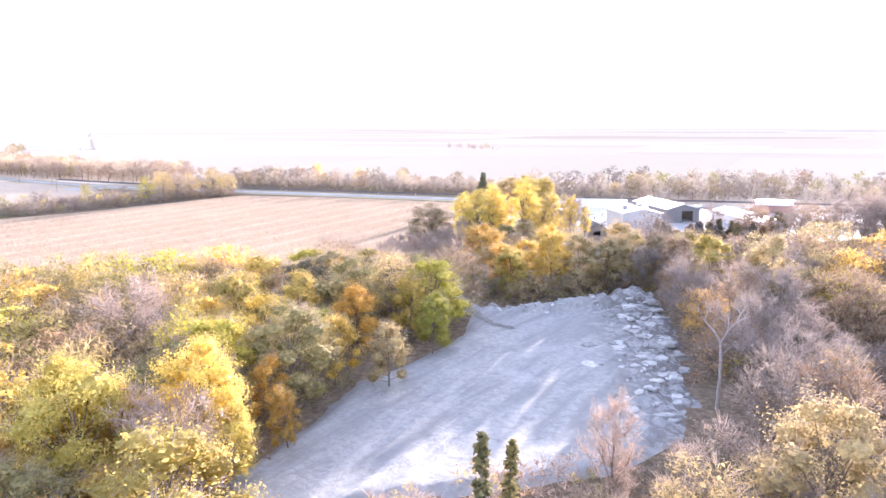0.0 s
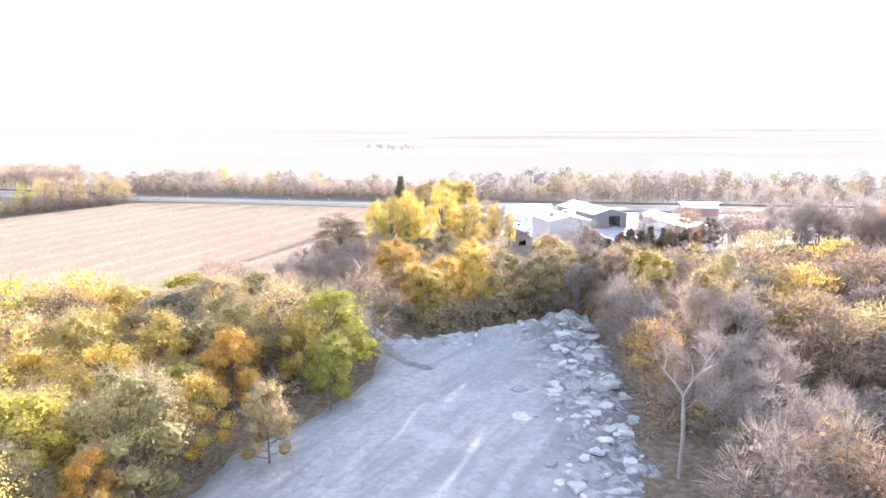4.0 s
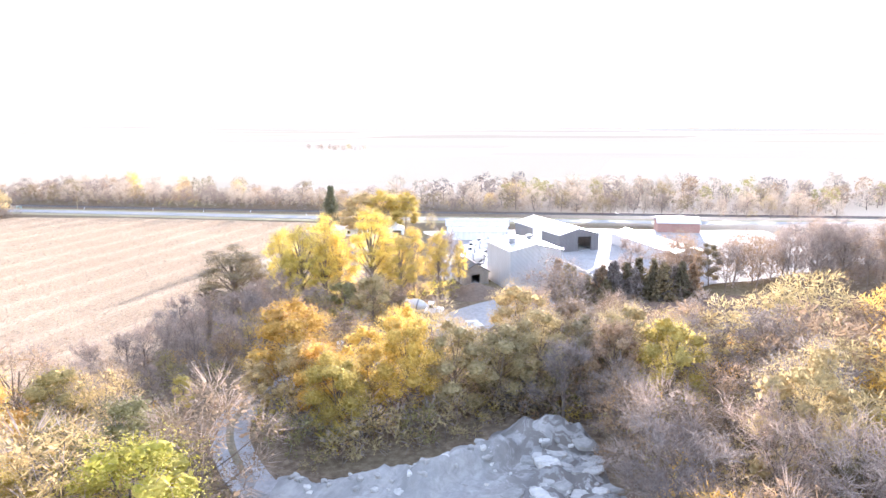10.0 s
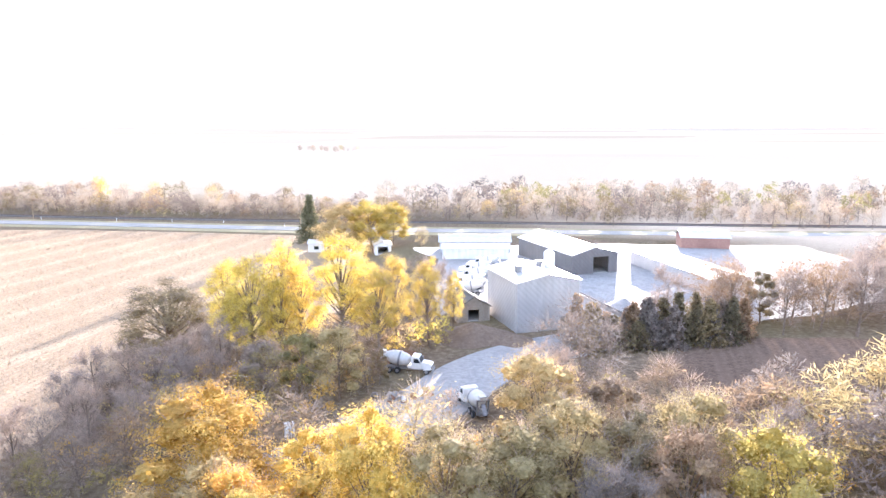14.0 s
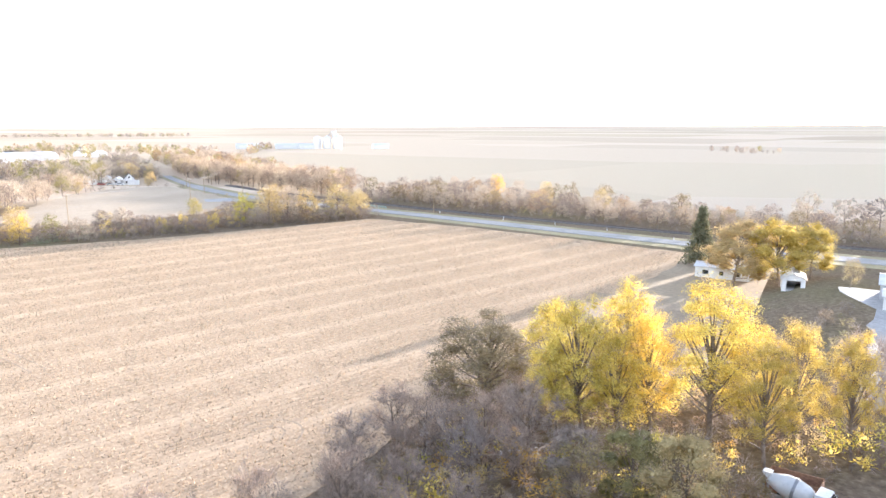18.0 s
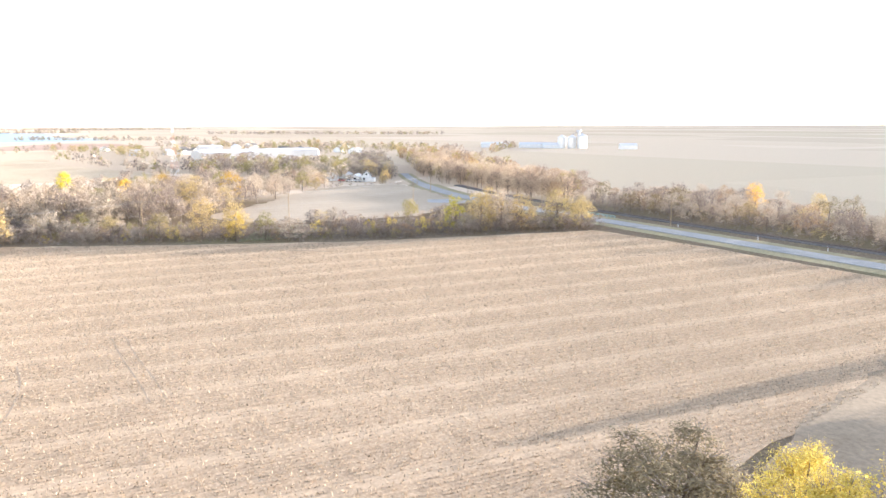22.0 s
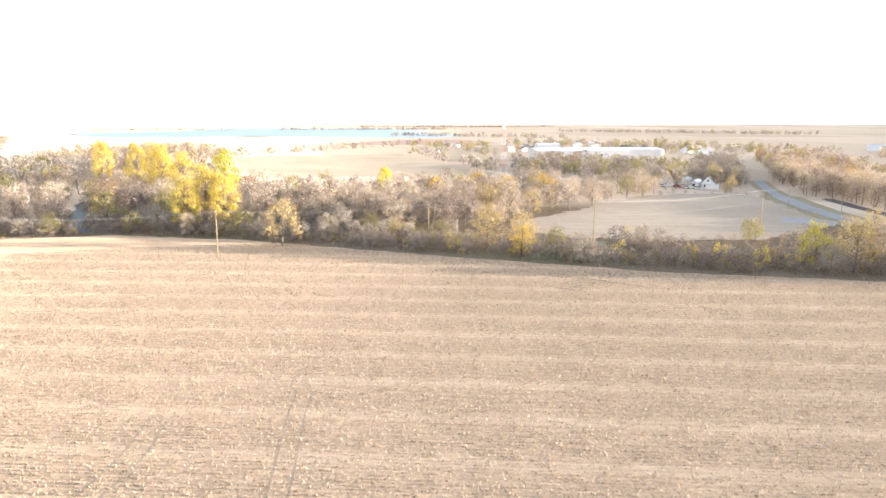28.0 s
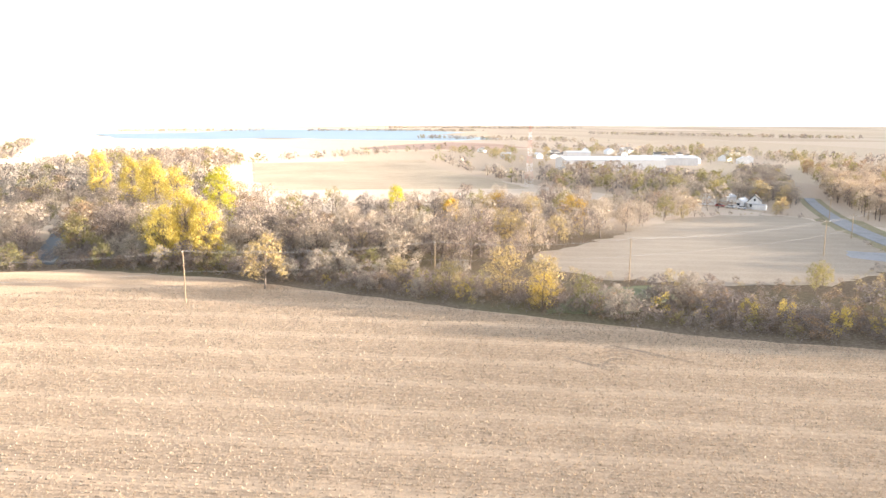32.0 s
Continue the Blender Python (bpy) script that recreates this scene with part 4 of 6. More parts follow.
def spots_in(poly, spacing, mixture, heights, seed, edge=1.0, taken=None):
    """Places over an area, no two closer than the spacing. mixture: (form, leaves, share)."""
    rnd = random.Random(seed)
    taken = [] if taken is None else taken
    near = {}
    for a, b in taken:
        near.setdefault((int(a // spacing), int(b // spacing)), []).append((a, b))
    xs, ys = np.array([p[0] for p in poly]), np.array([p[1] for p in poly])
    n = int(np.ptp(xs) * np.ptp(ys) / spacing ** 2 * 3)
    cx = np.array([rnd.uniform(xs.min(), xs.max()) for _ in range(n)])
    cy = np.array([rnd.uniform(ys.min(), ys.max()) for _ in range(n)])
    ok = inside_distance(cx, cy, poly) > 0
    for k in KEEP_OUT:
        ok &= inside_distance(cx, cy, k) < -edge
    for a, b, r in WAYS + CLEAR:
        ok &= (cx - a) ** 2 + (cy - b) ** 2 > r * r
    out = []
    for x, y in zip(cx[ok], cy[ok]):
        i, j = int(x // spacing), int(y // spacing)
        if any((x - a) ** 2 + (y - b) ** 2 < spacing ** 2 for u in (i - 1, i, i + 1) for v in (j - 1, j, j + 1) for a, b in near.get((u, v), ())):
            continue
        near.setdefault((i, j), []).append((x, y))
        taken.append((x, y))
        form, lf, _ = rnd.choices(mixture, [m[2] for m in mixture])[0]
        out.append((form, lf, float(x), float(y), rnd.uniform(*heights) * (0.42 if "shrub" in form else 1.0), rnd.uniform(0.85, 1.2)))
    return out


TAKEN = [(x, y) for _, _, x, y, _, _ in HERO]
WEST = [(-12, -12), (-30, -12), (-60, 20), (-95, 55), (-140, 85), (-106, 96), (-87, 104), (-67, 109), (-52, 115), (-36, 113), (-19, 108), (-13, 90), (-20, 66), (-26, 48), (-28, 24)]
WEST_LOW = [(-52, 116), (-42, 125), (-35, 140), (-33, 165), (-28, 178), (-18, 178), (-14, 150), (-20, 125), (-20, 110), (-36, 114)]
EAST = [(-10, -12), (32, -12), (62, 30), (95, 80), (110, 135), (40, 134), (30, 150), (24, 150), (22, 132), (10, 140), (-6, 131), (-14, 124), (-12, 106), (6, 108), (25, 112), (24.6, 90), (22.6, 60), (19.5, 44), (17, 30), (12, 20), (0, 14), (-9, 6)]
MIX_W = [("full", "olive", 3.6), ("full", "tan", 1.0), ("thin", "tan", 1.2), ("bare", "twig", 1.0), ("full", "orange", 1.6), ("full", "lime", 1.6), ("thin", "olive", 1.4), ("full", "amber", 2.6), ("full", "bronze", 1.8), ("thin", "brown", 1)]
MIX_E = [("thin", "brown", 4.5), ("bare", "twig", 3.5), ("thin", "umber", 2.5), ("thin", "tan", 2), ("thin", "orange", 0.8), ("full", "amber", 0.5), ("full", "bronze", 0.8)]
BEHIND = {"full": "far_full", "thin": "far_thin", "bare": "far_thin"}


def beside_track(x, y):
    return any(math.hypot(x - a, y - b) < 9 for a, b in TRACK[2:8])


def wood(area, mixture, heights, spacing, seed, wide, near, side):
    """A wood: its trees beside the pit one by one, those behind them as one mass."""
    back = []
    for form, lf, x, y, h, w in spots_in(area, spacing, mixture, heights, seed, 1.0, TAKEN):
        if form == "bare" and beside_track(x, y):
            continue
        if near(x, y):
            plant(form, lf, x, y, h, w * wide, group="trees of the wood %s of the pit" % side)
        else:
            back.append((BEHIND[form], "umber" if lf == "twig" else lf, x, y, h, w * wide))
    grove("woodland", back, "brown and golden trees of the wood %s of the pit" % side)


wood(WEST, MIX_W, (9.5, 13.5), 5.2, 3, 1.3, lambda x, y: x > -50 and y > 0, "west")
grove("thicket", [sp for sp in spots_in(WEST_LOW, 4.0, [("bare", "twig", 6), ("thin", "umber", 3), ("thin", "brown", 1), ("thin", "olive", 0.5)], (4.5, 7.5), 33, 0.3, TAKEN) if not beside_track(sp[2], sp[3])], "thicket of bare grey twiggy trees between track and field", "thicket")
wood(EAST, MIX_E, (8, 12.5), 5.4, 4, 1.25, lambda x, y: x < 40 and y > 0, "east")
grove("thicket", spots_in([(46, 172), (62, 184), (110, 196), (160, 206), (160, 176), (85, 172), (62, 174)], 4.2, [("thin", "brown", 3), ("thin", "umber", 3), ("bare", "twig", 1.5), ("full", "bronze", 1)], (9, 13.5), 5, 0.6, TAKEN), "brown and bare trees between yard and ploughed field", "thicket")
BRUSH = [("brush", "umber", 3), ("brush", "brown", 2), ("brush", "tan", 2), ("brush", "olive", 1.5), ("brush", "orange", 1)]
for sp in spots_in([(-16, -4), (34, -4), (32, 24), (20, 26), (10, 21), (-2, 17), (-10, 11)], 3.6, [("bare", "twig", 5), ("thin", "brown", 2), ("thin", "umber", 2), ("thin", "orange", 0.6)], (7, 10.5), 44, 0.2, TAKEN):
    plant(*sp, group="trees at the near end of the pit")
grove("undergrowth", spots_in([(-26, 2), (-10, 10), (0, 16), (14, 22), (20, 40), (10, 36), (-6, 31), (-22, 23)], 2.6, BRUSH + [("bare", "twig", 3)], (1.5, 4.5), 47, 0.2), "brown brush at the near end of the pit", "undergrowth")
grove("undergrowth", spots_in(WEST_LOW, 3.2, BRUSH, (1.5, 3.5), 17, 0.3), "tangled grey-brown brush between track and field", "undergrowth")
grove("undergrowth", spots_in(WEST, 4.3, BRUSH, (2.2, 5.5), 13, 0.3), "tangled brown undergrowth on the wood floor", "undergrowth")
grove("undergrowth", spots_in(EAST, 4.3, BRUSH, (2.2, 5.5), 14, 0.3), "tangled brown and straw-coloured undergrowth on the wood floor", "undergrowth")
grove("undergrowth", spots_in([(-18, 178), (-14, 190), (-4, 206), (6, 224), (12, 240), (14, 182), (8, 174), (-6, 176)], 3.4, BRUSH, (1.2, 3.2), 15, 0.0), "dry brush under the yellow trees", "undergrowth")
grove("undergrowth", spots_in([(-32, 150), (-34, 180), (14, 180), (13, 168), (2, 158), (-4, 143), (-14, 136)], 2.7, BRUSH + [("brush", "gold", 2), ("brush", "lime", 1)], (1.5, 4.2), 25, 0.0), "yellow and brown bushes under the golden trees", "undergrowth")
grove("undergrowth", spots_in([(-13, 102), (-4, 101), (8, 107), (17, 113), (25, 110), (26, 128), (8, 130), (-8, 125)], 2.3, [("brush", "amber", 2), ("brush", "tan", 3), ("brush", "umber", 2), ("brush", "olive", 2)], (2.0, 5.0), 27, 0.4), "golden and brown bushes above the head of the pit", "undergrowth")
grove("woodland", spots_in([(120, 60), (110, 140), (150, 175), (240, 200), (240, 60)], 8.0, [("mid", "umber", 3), ("mid", "ash", 2), ("mid", "brown", 1)], (8, 13), 6), "bare and straw-coloured wood east of the works")
# across the big field: hedge, river wood and the trees round the farm
HEDGE = [(-292, 60), (-292, 118), (-271, 160), (-243, 195), (-218, 227), (-192, 262), (-171, 301), (-152, 337), (-166, 345), (-186, 312), (-208, 272), (-232, 240), (-258, 208), (-288, 166), (-312, 120), (-312, 60)]
MIX_F = [("far_thin", "ash", 2), ("far_thin", "umber", 3), ("far_thin", "tan", 1.5), ("far_full", "olive", 1), ("far_full", "straw", 1), ("far_shrub", "umber", 5), ("far_shrub", "brown", 2), ("far_shrub", "amber", 0.8)]
grove("hedge_trees", spots_in(HEDGE, 6.0, MIX_F, (5, 9), 8, 0.5, TAKEN), "ragged row of grey-brown trees along the stubble field")
grove("hedge", spots_in(HEDGE, 2.7, [("brush", "umber", 6), ("brush", "ash", 0.7), ("brush", "brown", 1.5), ("brush", "olive", 0.5), ("brush", "amber", 0.3)], (1.5, 5.2), 16, 0.0), "dense brown hedge and tall dry weeds along the field", "hedge")
RIVER = [(-300, 40), (-310, 130), (-286, 170), (-262, 205), (-262, 245), (-300, 292), (-345, 360), (-372, 362), (-405, 345), (-405, 185), (-450, 165), (-480, 60), (-400, 0)]
MIX_R = [("far_thin", "ash", 3), ("far_full", "ash", 1.5), ("far_thin", "straw", 1.6), ("far_full", "straw", 0.8), ("far_thin", "umber", 3), ("far_thin", "brown", 0.8), ("far_full", "olive", 0.8), ("far_full", "tan", 0.5)]
MIX_M = [("mid", "ash", 4), ("mid", "straw", 1.6), ("mid", "umber", 3), ("mid", "olive", 0.9), ("mid", "brown", 0.6), ("mid", "tan", 0.5)]
CREEK = [(-300, 112), (-318, 104), (-345, 100), (-400, 92), (-400, 87), (-345, 94), (-318, 99), (-300, 106)]
KEEP_OUT.append(CREEK)
m, nt, b = nodes_of("creek_water")
# Near-black and hardly mirroring: the gully's shade is put into the water's colour.
b.inputs["Base Color"].default_value, b.inputs["Roughness"].default_value = (0.03, 0.04, 0.045, 1), 0.5
b.inputs["Specular IOR Level"].default_value = 0.15
bump_of(nt, noise_of(nt, 1.5, 4), 0.2, 0.05, b)
patch("creek", CREEK, -0.02, m, "dark narrow creek through the river wood", "water", 0.8)
FRONT = [(-300, 40), (-310, 130), (-286, 170), (-262, 205), (-262, 245), (-285, 262), (-305, 235), (-318, 180), (-340, 130), (-340, 40)]
grove("river_wood", spots_in(FRONT, 6.6, MIX_R, (8, 15.5), 19, 1.0, TAKEN), "grey-brown and cream front of the river wood")
grove("river_wood", spots_in(RIVER, 7.2, MIX_M, (5.5, 12.5), 9, 1.0, TAKEN), "grey-brown and straw-coloured river wood in late autumn")
MIX_L = [("lump", "ash", 3.5), ("lump", "straw", 0.8), ("lump", "brown", 0.8), ("lump", "olive", 1.8), ("lump", "umber", 2.5)]
grove("roadside_brush", spots_in([(-205, 388), (-120, 368), (-30, 350), (60, 332), (180, 312), (190, 340), (60, 368), (-30, 385), (-110, 405), (-195, 425)], 5.0, [("brush", "umber", 4), ("brush", "brown", 2), ("brush", "ash", 2), ("brush", "tan", 0.6)], (1.5, 4.5), 24), "dry brush along the far side of the road", "undergrowth")
grove("roadside_trees", spots_in([(-205, 388), (-120, 368), (-30, 350), (60, 332), (180, 312), (190, 340), (60, 368), (-30, 388), (-110, 412), (-195, 434)], 6.6, [("mid", "umber", 4), ("mid", "ash", 3), ("mid", "bronze", 1.2), ("mid", "brown", 1), ("mid", "tan", 0.6)], (5, 11.5), 18), "mixed autumn trees along the far side of the road")
grove("roadside_trees", spots_in([(-215, 394), (-262, 404), (-330, 426), (-400, 468), (-470, 520), (-485, 540), (-400, 498), (-320, 456), (-215, 424)], 5.4, MIX_M, (9, 14), 51), "mixed autumn trees along the road past the farm")
grove("roadside_trees", spots_in([(-372, 424), (-400, 446), (-470, 492), (-560, 560), (-580, 540), (-480, 462), (-410, 416)], 6.2, MIX_M, (7, 11), 52), "mixed autumn trees between the road and the farm")
grove("roadside_trees", spots_in([(-300, 420), (-420, 490), (-600, 610), (-640, 680), (-560, 660), (-420, 570), (-290, 470)], 8.5, MIX_L, (7, 12), 19), "straw-coloured trees along the road to the town")
grove("hay_edge_weeds", spots_in([(-268, 240), (-292, 290), (-330, 330), (-346, 350), (-364, 372), (-356, 402), (-318, 398), (-285, 385), (-258, 372), (-220, 336), (-190, 318), (-196, 284), (-228, 256)], 3.8, [("brush", "tan", 3), ("brush", "umber", 2), ("brush", "brown", 2)], (0.8, 2.4), 53, -2.0), "dry weeds round the edge of the hay field", "undergrowth")
grove("farm_trees", spots_in([(-362, 372), (-420, 420), (-500, 470), (-620, 430), (-560, 360), (-480, 340), (-430, 385)], 8.5, MIX_L + [("far_full", "olive", 1)], (7, 13), 20), "mixed autumn trees round the farm")
grove("far_wood", spots_in([(-470, 150), (-480, 60), (-420, -20), (-520, -60), (-700, -40), (-640, 60), (-540, 140)], 9.0, MIX_L, (8, 12), 21), "grey-brown wood further up the river")
grove("far_wood", spots_in([(-500, 150), (-620, 120), (-780, 150), (-1000, 110), (-980, 0), (-760, -30), (-640, 60), (-540, 130)], 11.5, MIX_L, (8, 12), 61), "grey-brown wood along the upper river")
grove("far_wood", spots_in([(0, 385), (70, 370), (180, 345), (300, 330), (300, 380), (60, 430)], 10.0, MIX_L, (8, 13), 22), "bare wood behind the road, far off")
grove("far_wood", spots_in([(-60, 980), (-130, 1050), (-110, 1090), (-20, 1060)], 14.0, MIX_L, (4, 8), 23), "wooded rise on the skyline")


def tree_rows(name, lines, spacing, seed, label):
    rnd = random.Random(seed)
    out = []
    for (x0, y0), (x1, y1), rows in lines:
        n = int(math.hypot(x1 - x0, y1 - y0) / spacing)
        for i in range(n * rows):
            u = rnd.random()
            form, lf, _ = rnd.choices([("far_lump", c, w) for _, c, w in MIX_L], [m[2] for m in MIX_L])[0]
            out.append((form, lf, x0 + (x1 - x0) * u + rnd.uniform(-6, 6) * rows, y0 + (y1 - y0) * u + rnd.uniform(-6, 6) * rows, rnd.uniform(5, 10), rnd.uniform(0.9, 1.4)))
    return grove(name, out, label)


tree_rows("far_tree_line", [((-520, 335), (-830, 340), 1), ((-800, 150), (-1100, 420), 1), ((-700, 800), (-900, 600), 2), ((-560, 690), (-700, 900), 1), ((-1100, 560), (-900, 760), 2),
                            ((-1300, 800), (-1700, 500), 2), ((-2700, 300), (-2600, 900), 3), ((-2600, -300), (-2700, 150), 2), ((-1500, 1500), (-2100, 1100), 3),
                            ((-3300, 1600), (-3600, 700), 4), ((-900, -100), (-1500, -250), 2)],
          10.0, 31, "far lines of trees between the fields")

# ---- the field's litter: short broken stalks and husks, and wheel marks ----
rng = np.random.default_rng(77)
n = 560000
lx, ly = rng.uniform(-262, -30, n), rng.uniform(96, 334, n)
keep = inside_distance(lx, ly, FIELD) > 0.5
lx, ly = lx[keep], ly[keep]
across = lx * math.cos(ROW_TURN) - ly * math.sin(ROW_TURN)
along = lx * math.sin(ROW_TURN) + ly * math.cos(ROW_TURN)
across = np.round(across / 0.76) * 0.76 + rng.normal(size=len(lx)) * 0.12
lx, ly = across * math.cos(ROW_TURN) + along * math.sin(ROW_TURN), along * math.cos(ROW_TURN) - across * math.sin(ROW_TURN)
tufts = rng.uniform(0.25, 1.25, (400, 400))[(lx / 0.9).astype(int) % 400, (ly / 0.9).astype(int) % 400]   # residue lies in tufts
keep = (rng.random(len(lx)) < tufts * (0.82 + 0.18 * np.sin(across * 2 * math.pi / 12.0 + 1.0))) & (inside_distance(lx, ly, FIELD) > 0.2)
lx, ly = lx[keep], ly[keep]
way = rng.normal(size=(len(lx), 3)) * np.array([0.5, 0.5, 0.15]) + np.array([0, 0, 0.75])
way[:, 2] = np.abs(way[:, 2])
way /= np.linalg.norm(way, axis=1, keepdims=True)
sv, sf = blades(rng, np.stack([lx, ly, np.full(len(lx), 0.0)], 1), way, rng.uniform(0.18, 0.48, (len(lx), 1)), rng.uniform(0.04, 0.11, (len(lx), 1)))
LITTER = leaf_material("corn_husks", [(0.44, 0.335, 0.23), (0.57, 0.445, 0.31), (0.36, 0.27, 0.185), (0.62, 0.50, 0.365)], 0.25)
tagged(new("stubble", joined_mesh("stubble", [(sv, sf, 0)], [LITTER])), "short broken corn stalks scattered over the field", "stubble", kind="stuff")
RUT = surface("pressed_soil", (0.32, 0.25, 0.18), (0.43, 0.335, 0.245), 2.0, 0.95)


SCUFF = surface("turned_up_soil", (0.20, 0.15, 0.11), (0.33, 0.255, 0.185), 2.0, 0.95)


def rut(points, gap, label, soil=RUT):
    for side in (-gap / 2, gap / 2):
        pts = flowing(points, 2)
        verts, faces = [], []
        for i, (x, y) in enumerate(pts):
            a, c = pts[max(0, i - 1)], pts[min(len(pts) - 1, i + 1)]
            d = Vector((c[0] - a[0], c[1] - a[1])).normalized()
            for s in (-0.11, 0.11):
                verts.append((x + d.y * (side + s), y - d.x * (side + s), 0.035 + 0.01 * math.sin(i * 1.7)))
            if i:
                faces.append((2 * i - 2, 2 * i - 1, 2 * i + 1, 2 * i))
        tagged(mesh_object("wheel_mark", verts, faces, soil), label, "wheel mark", kind="structure")


rut([(-49, 158), (-50, 161), (-52.5, 162), (-55, 161), (-56, 158.5)], 2.2, "curved wheel mark pressed into the stubble")
rut([(-100, 160), (-110, 162), (-120, 163.5), (-128, 165), (-134, 166.5), (-137.5, 166), (-138, 162)], 2.2, "curved wheel mark pressed into the stubble")
rut([(-92, 128), (-104, 140), (-118, 146), (-130, 148)], 2.6, "long wheel mark across the stubble")
for k in range(9):
    a = k * 0.7
    rut([(-186 + 5 * math.sin(a), 224 + k * 1.6), (-184 + 4 * math.sin(a + 1), 227 + k * 1.9), (-181 + 3 * math.cos(a), 229 + k * 2.0)], 0.5, "dark scuffed spot in the stubble", SCUFF)


# ---- small building blocks ----
class Shape:
    """Collects boxes, tubes and plates into one mesh."""
    def __init__(self):
        self.v, self.f = [], []

    def add(self, verts, faces):
        o = len(self.v)
        self.v += [tuple(p) for p in verts]
        self.f += [tuple(i + o for i in q) for q in faces]
        return self

    def box(self, x0, y0, z0, x1, y1, z1, bevel=0.0):
        if not bevel:
            c = [(x, y, z) for z in (z0, z1) for x, y in ((x0, y0), (x1, y0), (x1, y1), (x0, y1))]
            return self.add(c, [(3, 2, 1, 0), (4, 5, 6, 7), (0, 1, 5, 4), (1, 2, 6, 5), (2, 3, 7, 6), (3, 0, 4, 7)])
        b = bevel
        ring = [(x0 + b, y0), (x1 - b, y0), (x1, y0 + b), (x1, y1 - b), (x1 - b, y1), (x0 + b, y1), (x0, y1 - b), (x0, y0 + b)]
        top = [(x0 + b, y0 + b), (x1 - b, y0 + b), (x1 - b, y0 + b), (x1 - b, y1 - b), (x1 - b, y1 - b), (x0 + b, y1 - b), (x0 + b, y1 - b), (x0 + b, y0 + b)]
        c = [(x, y, z0) for x, y in ring] + [(x, y, z1 - b) for x, y in ring] + [(x, y, z1) for x, y in top]
        f = [tuple(range(7, -1, -1)), tuple(range(16, 24))]
        for k in (0, 8):
            f += [(k + i, k + (i + 1) % 8, k + 8 + (i + 1) % 8, k + 8 + i) for i in range(8)]
        return self.add(c, f)

    def tube(self, a, b, r0, r1=None, n=10):
        a, b = Vector(a), Vector(b)
        r1 = r0 if r1 is None else r1
        d = (b - a).normalized()
        u = d.orthogonal().normalized()
        w = d.cross(u)
        ring = [u * math.cos(2 * math.pi * i / n) + w * math.sin(2 * math.pi * i / n) for i in range(n)]
        c = [a + p * r0 for p in ring] + [b + p * r1 for p in ring]
        return self.add(c, [(i, (i + 1) % n, n + (i + 1) % n, n + i) for i in range(n)] + [tuple(range(n - 1, -1, -1)), tuple(range(n, 2 * n))])

    def lathe(self, a, b, profile, n=14):
        """A body of revolution from a to b. profile: (share of the way, radius)."""
        a, b = Vector(a), Vector(b)
        d = (b - a).normalized()
        u = d.orthogonal().normalized()
        w = d.cross(u)
        c, f = [], []
        for s, r in profile:
            c += [a.lerp(b, s) + (u * math.cos(2 * math.pi * i / n) + w * math.sin(2 * math.pi * i / n)) * r for i in range(n)]
        for k in range(len(profile) - 1):
            f += [(k * n + i, k * n + (i + 1) % n, (k + 1) * n + (i + 1) % n, (k + 1) * n + i) for i in range(n)]
        f += [tuple(range(n - 1, -1, -1)), tuple(range((len(profile) - 1) * n, len(profile) * n))]
        return self.add(c, f)

    def prism(self, outline, axis, lo, hi):
        """An outline in two dimensions, drawn out along an axis ('x' or 'y')."""
        n = len(outline)
        put = (lambda p, q: (q, p[0], p[1])) if axis == "x" else (lambda p, q: (p[0], q, p[1]))
        c = [put(p, lo) for p in outline] + [put(p, hi) for p in outline]
        return self.add(c, [tuple(range(n)), tuple(range(2 * n - 1, n - 1, -1))] + [(i, n + i, n + (i + 1) % n, (i + 1) % n) for i in range(n)])

    def mesh(self, name, material, shade=False):
        bm = bmesh.new()
        vs = [bm.verts.new(p) for p in self.v]
        for q in self.f:
            if len(set(q)) > 2:
                try:
                    bm.faces.new([vs[i] for i in q])
                except ValueError:
                    pass
        bmesh.ops.recalc_face_normals(bm, faces=bm.faces)
        me = bpy.data.meshes.new(name)
        bm.to_mesh(me)
        bm.free()
        me.materials.append(material)
        if shade:
            me.shade_smooth()
        return me


def part(name, shape, material, parent, label="", shade=False):
    ob = new(name, shape.mesh(name, material, shade))
    ob.parent = parent
    return tagged(ob, label)


def thing(name, label, category, x, y, z=None, turn=0.0, group="", kind=""):
    ob = new(name)
    ob.matrix_basis = pose(x, y, float(terrain(x, y)) if z is None else z, 0, 0, turn)
    return tagged(ob, label, category, group, kind)


def ribbed(name, colour, rough=0.45, metal=0.3, period=0.5):
    """Profiled sheet metal with ribs, dust streaks and faded patches."""
    m, nt, b = nodes_of(name)
    co = nt.nodes.new("ShaderNodeTexCoord")
    w = nt.nodes.new("ShaderNodeTexWave")
    w.wave_type, w.bands_direction, w.inputs["Scale"].default_value = "BANDS", "DIAGONAL", math.pi / 10 / period
    nt.links.new(co.outputs["Object"], w.inputs["Vector"])
    streak = noise_of(nt, 1.0, 5, 0.6, (1.2, 1.2, 0.15))
    broad = noise_of(nt, 0.25, 4)
    col = mix_of(nt, colour, tuple(v * 0.72 for v in colour), ramp_of(nt, streak, [(0.4, (0, 0, 0)), (0.75, (0.8, 0.8, 0.8))]))
    col = mix_of(nt, col, tuple(v * 0.85 for v in colour), ramp_of(nt, broad, [(0.45, (0, 0, 0)), (0.6, (0.7, 0.7, 0.7))]))
    nt.links.new(col, b.inputs["Base Color"])
    b.inputs["Roughness"].default_value, b.inputs["Metallic"].default_value = rough, metal
    bump_of(nt, w.outputs["Fac"], 0.5, 0.04, b)
    return m


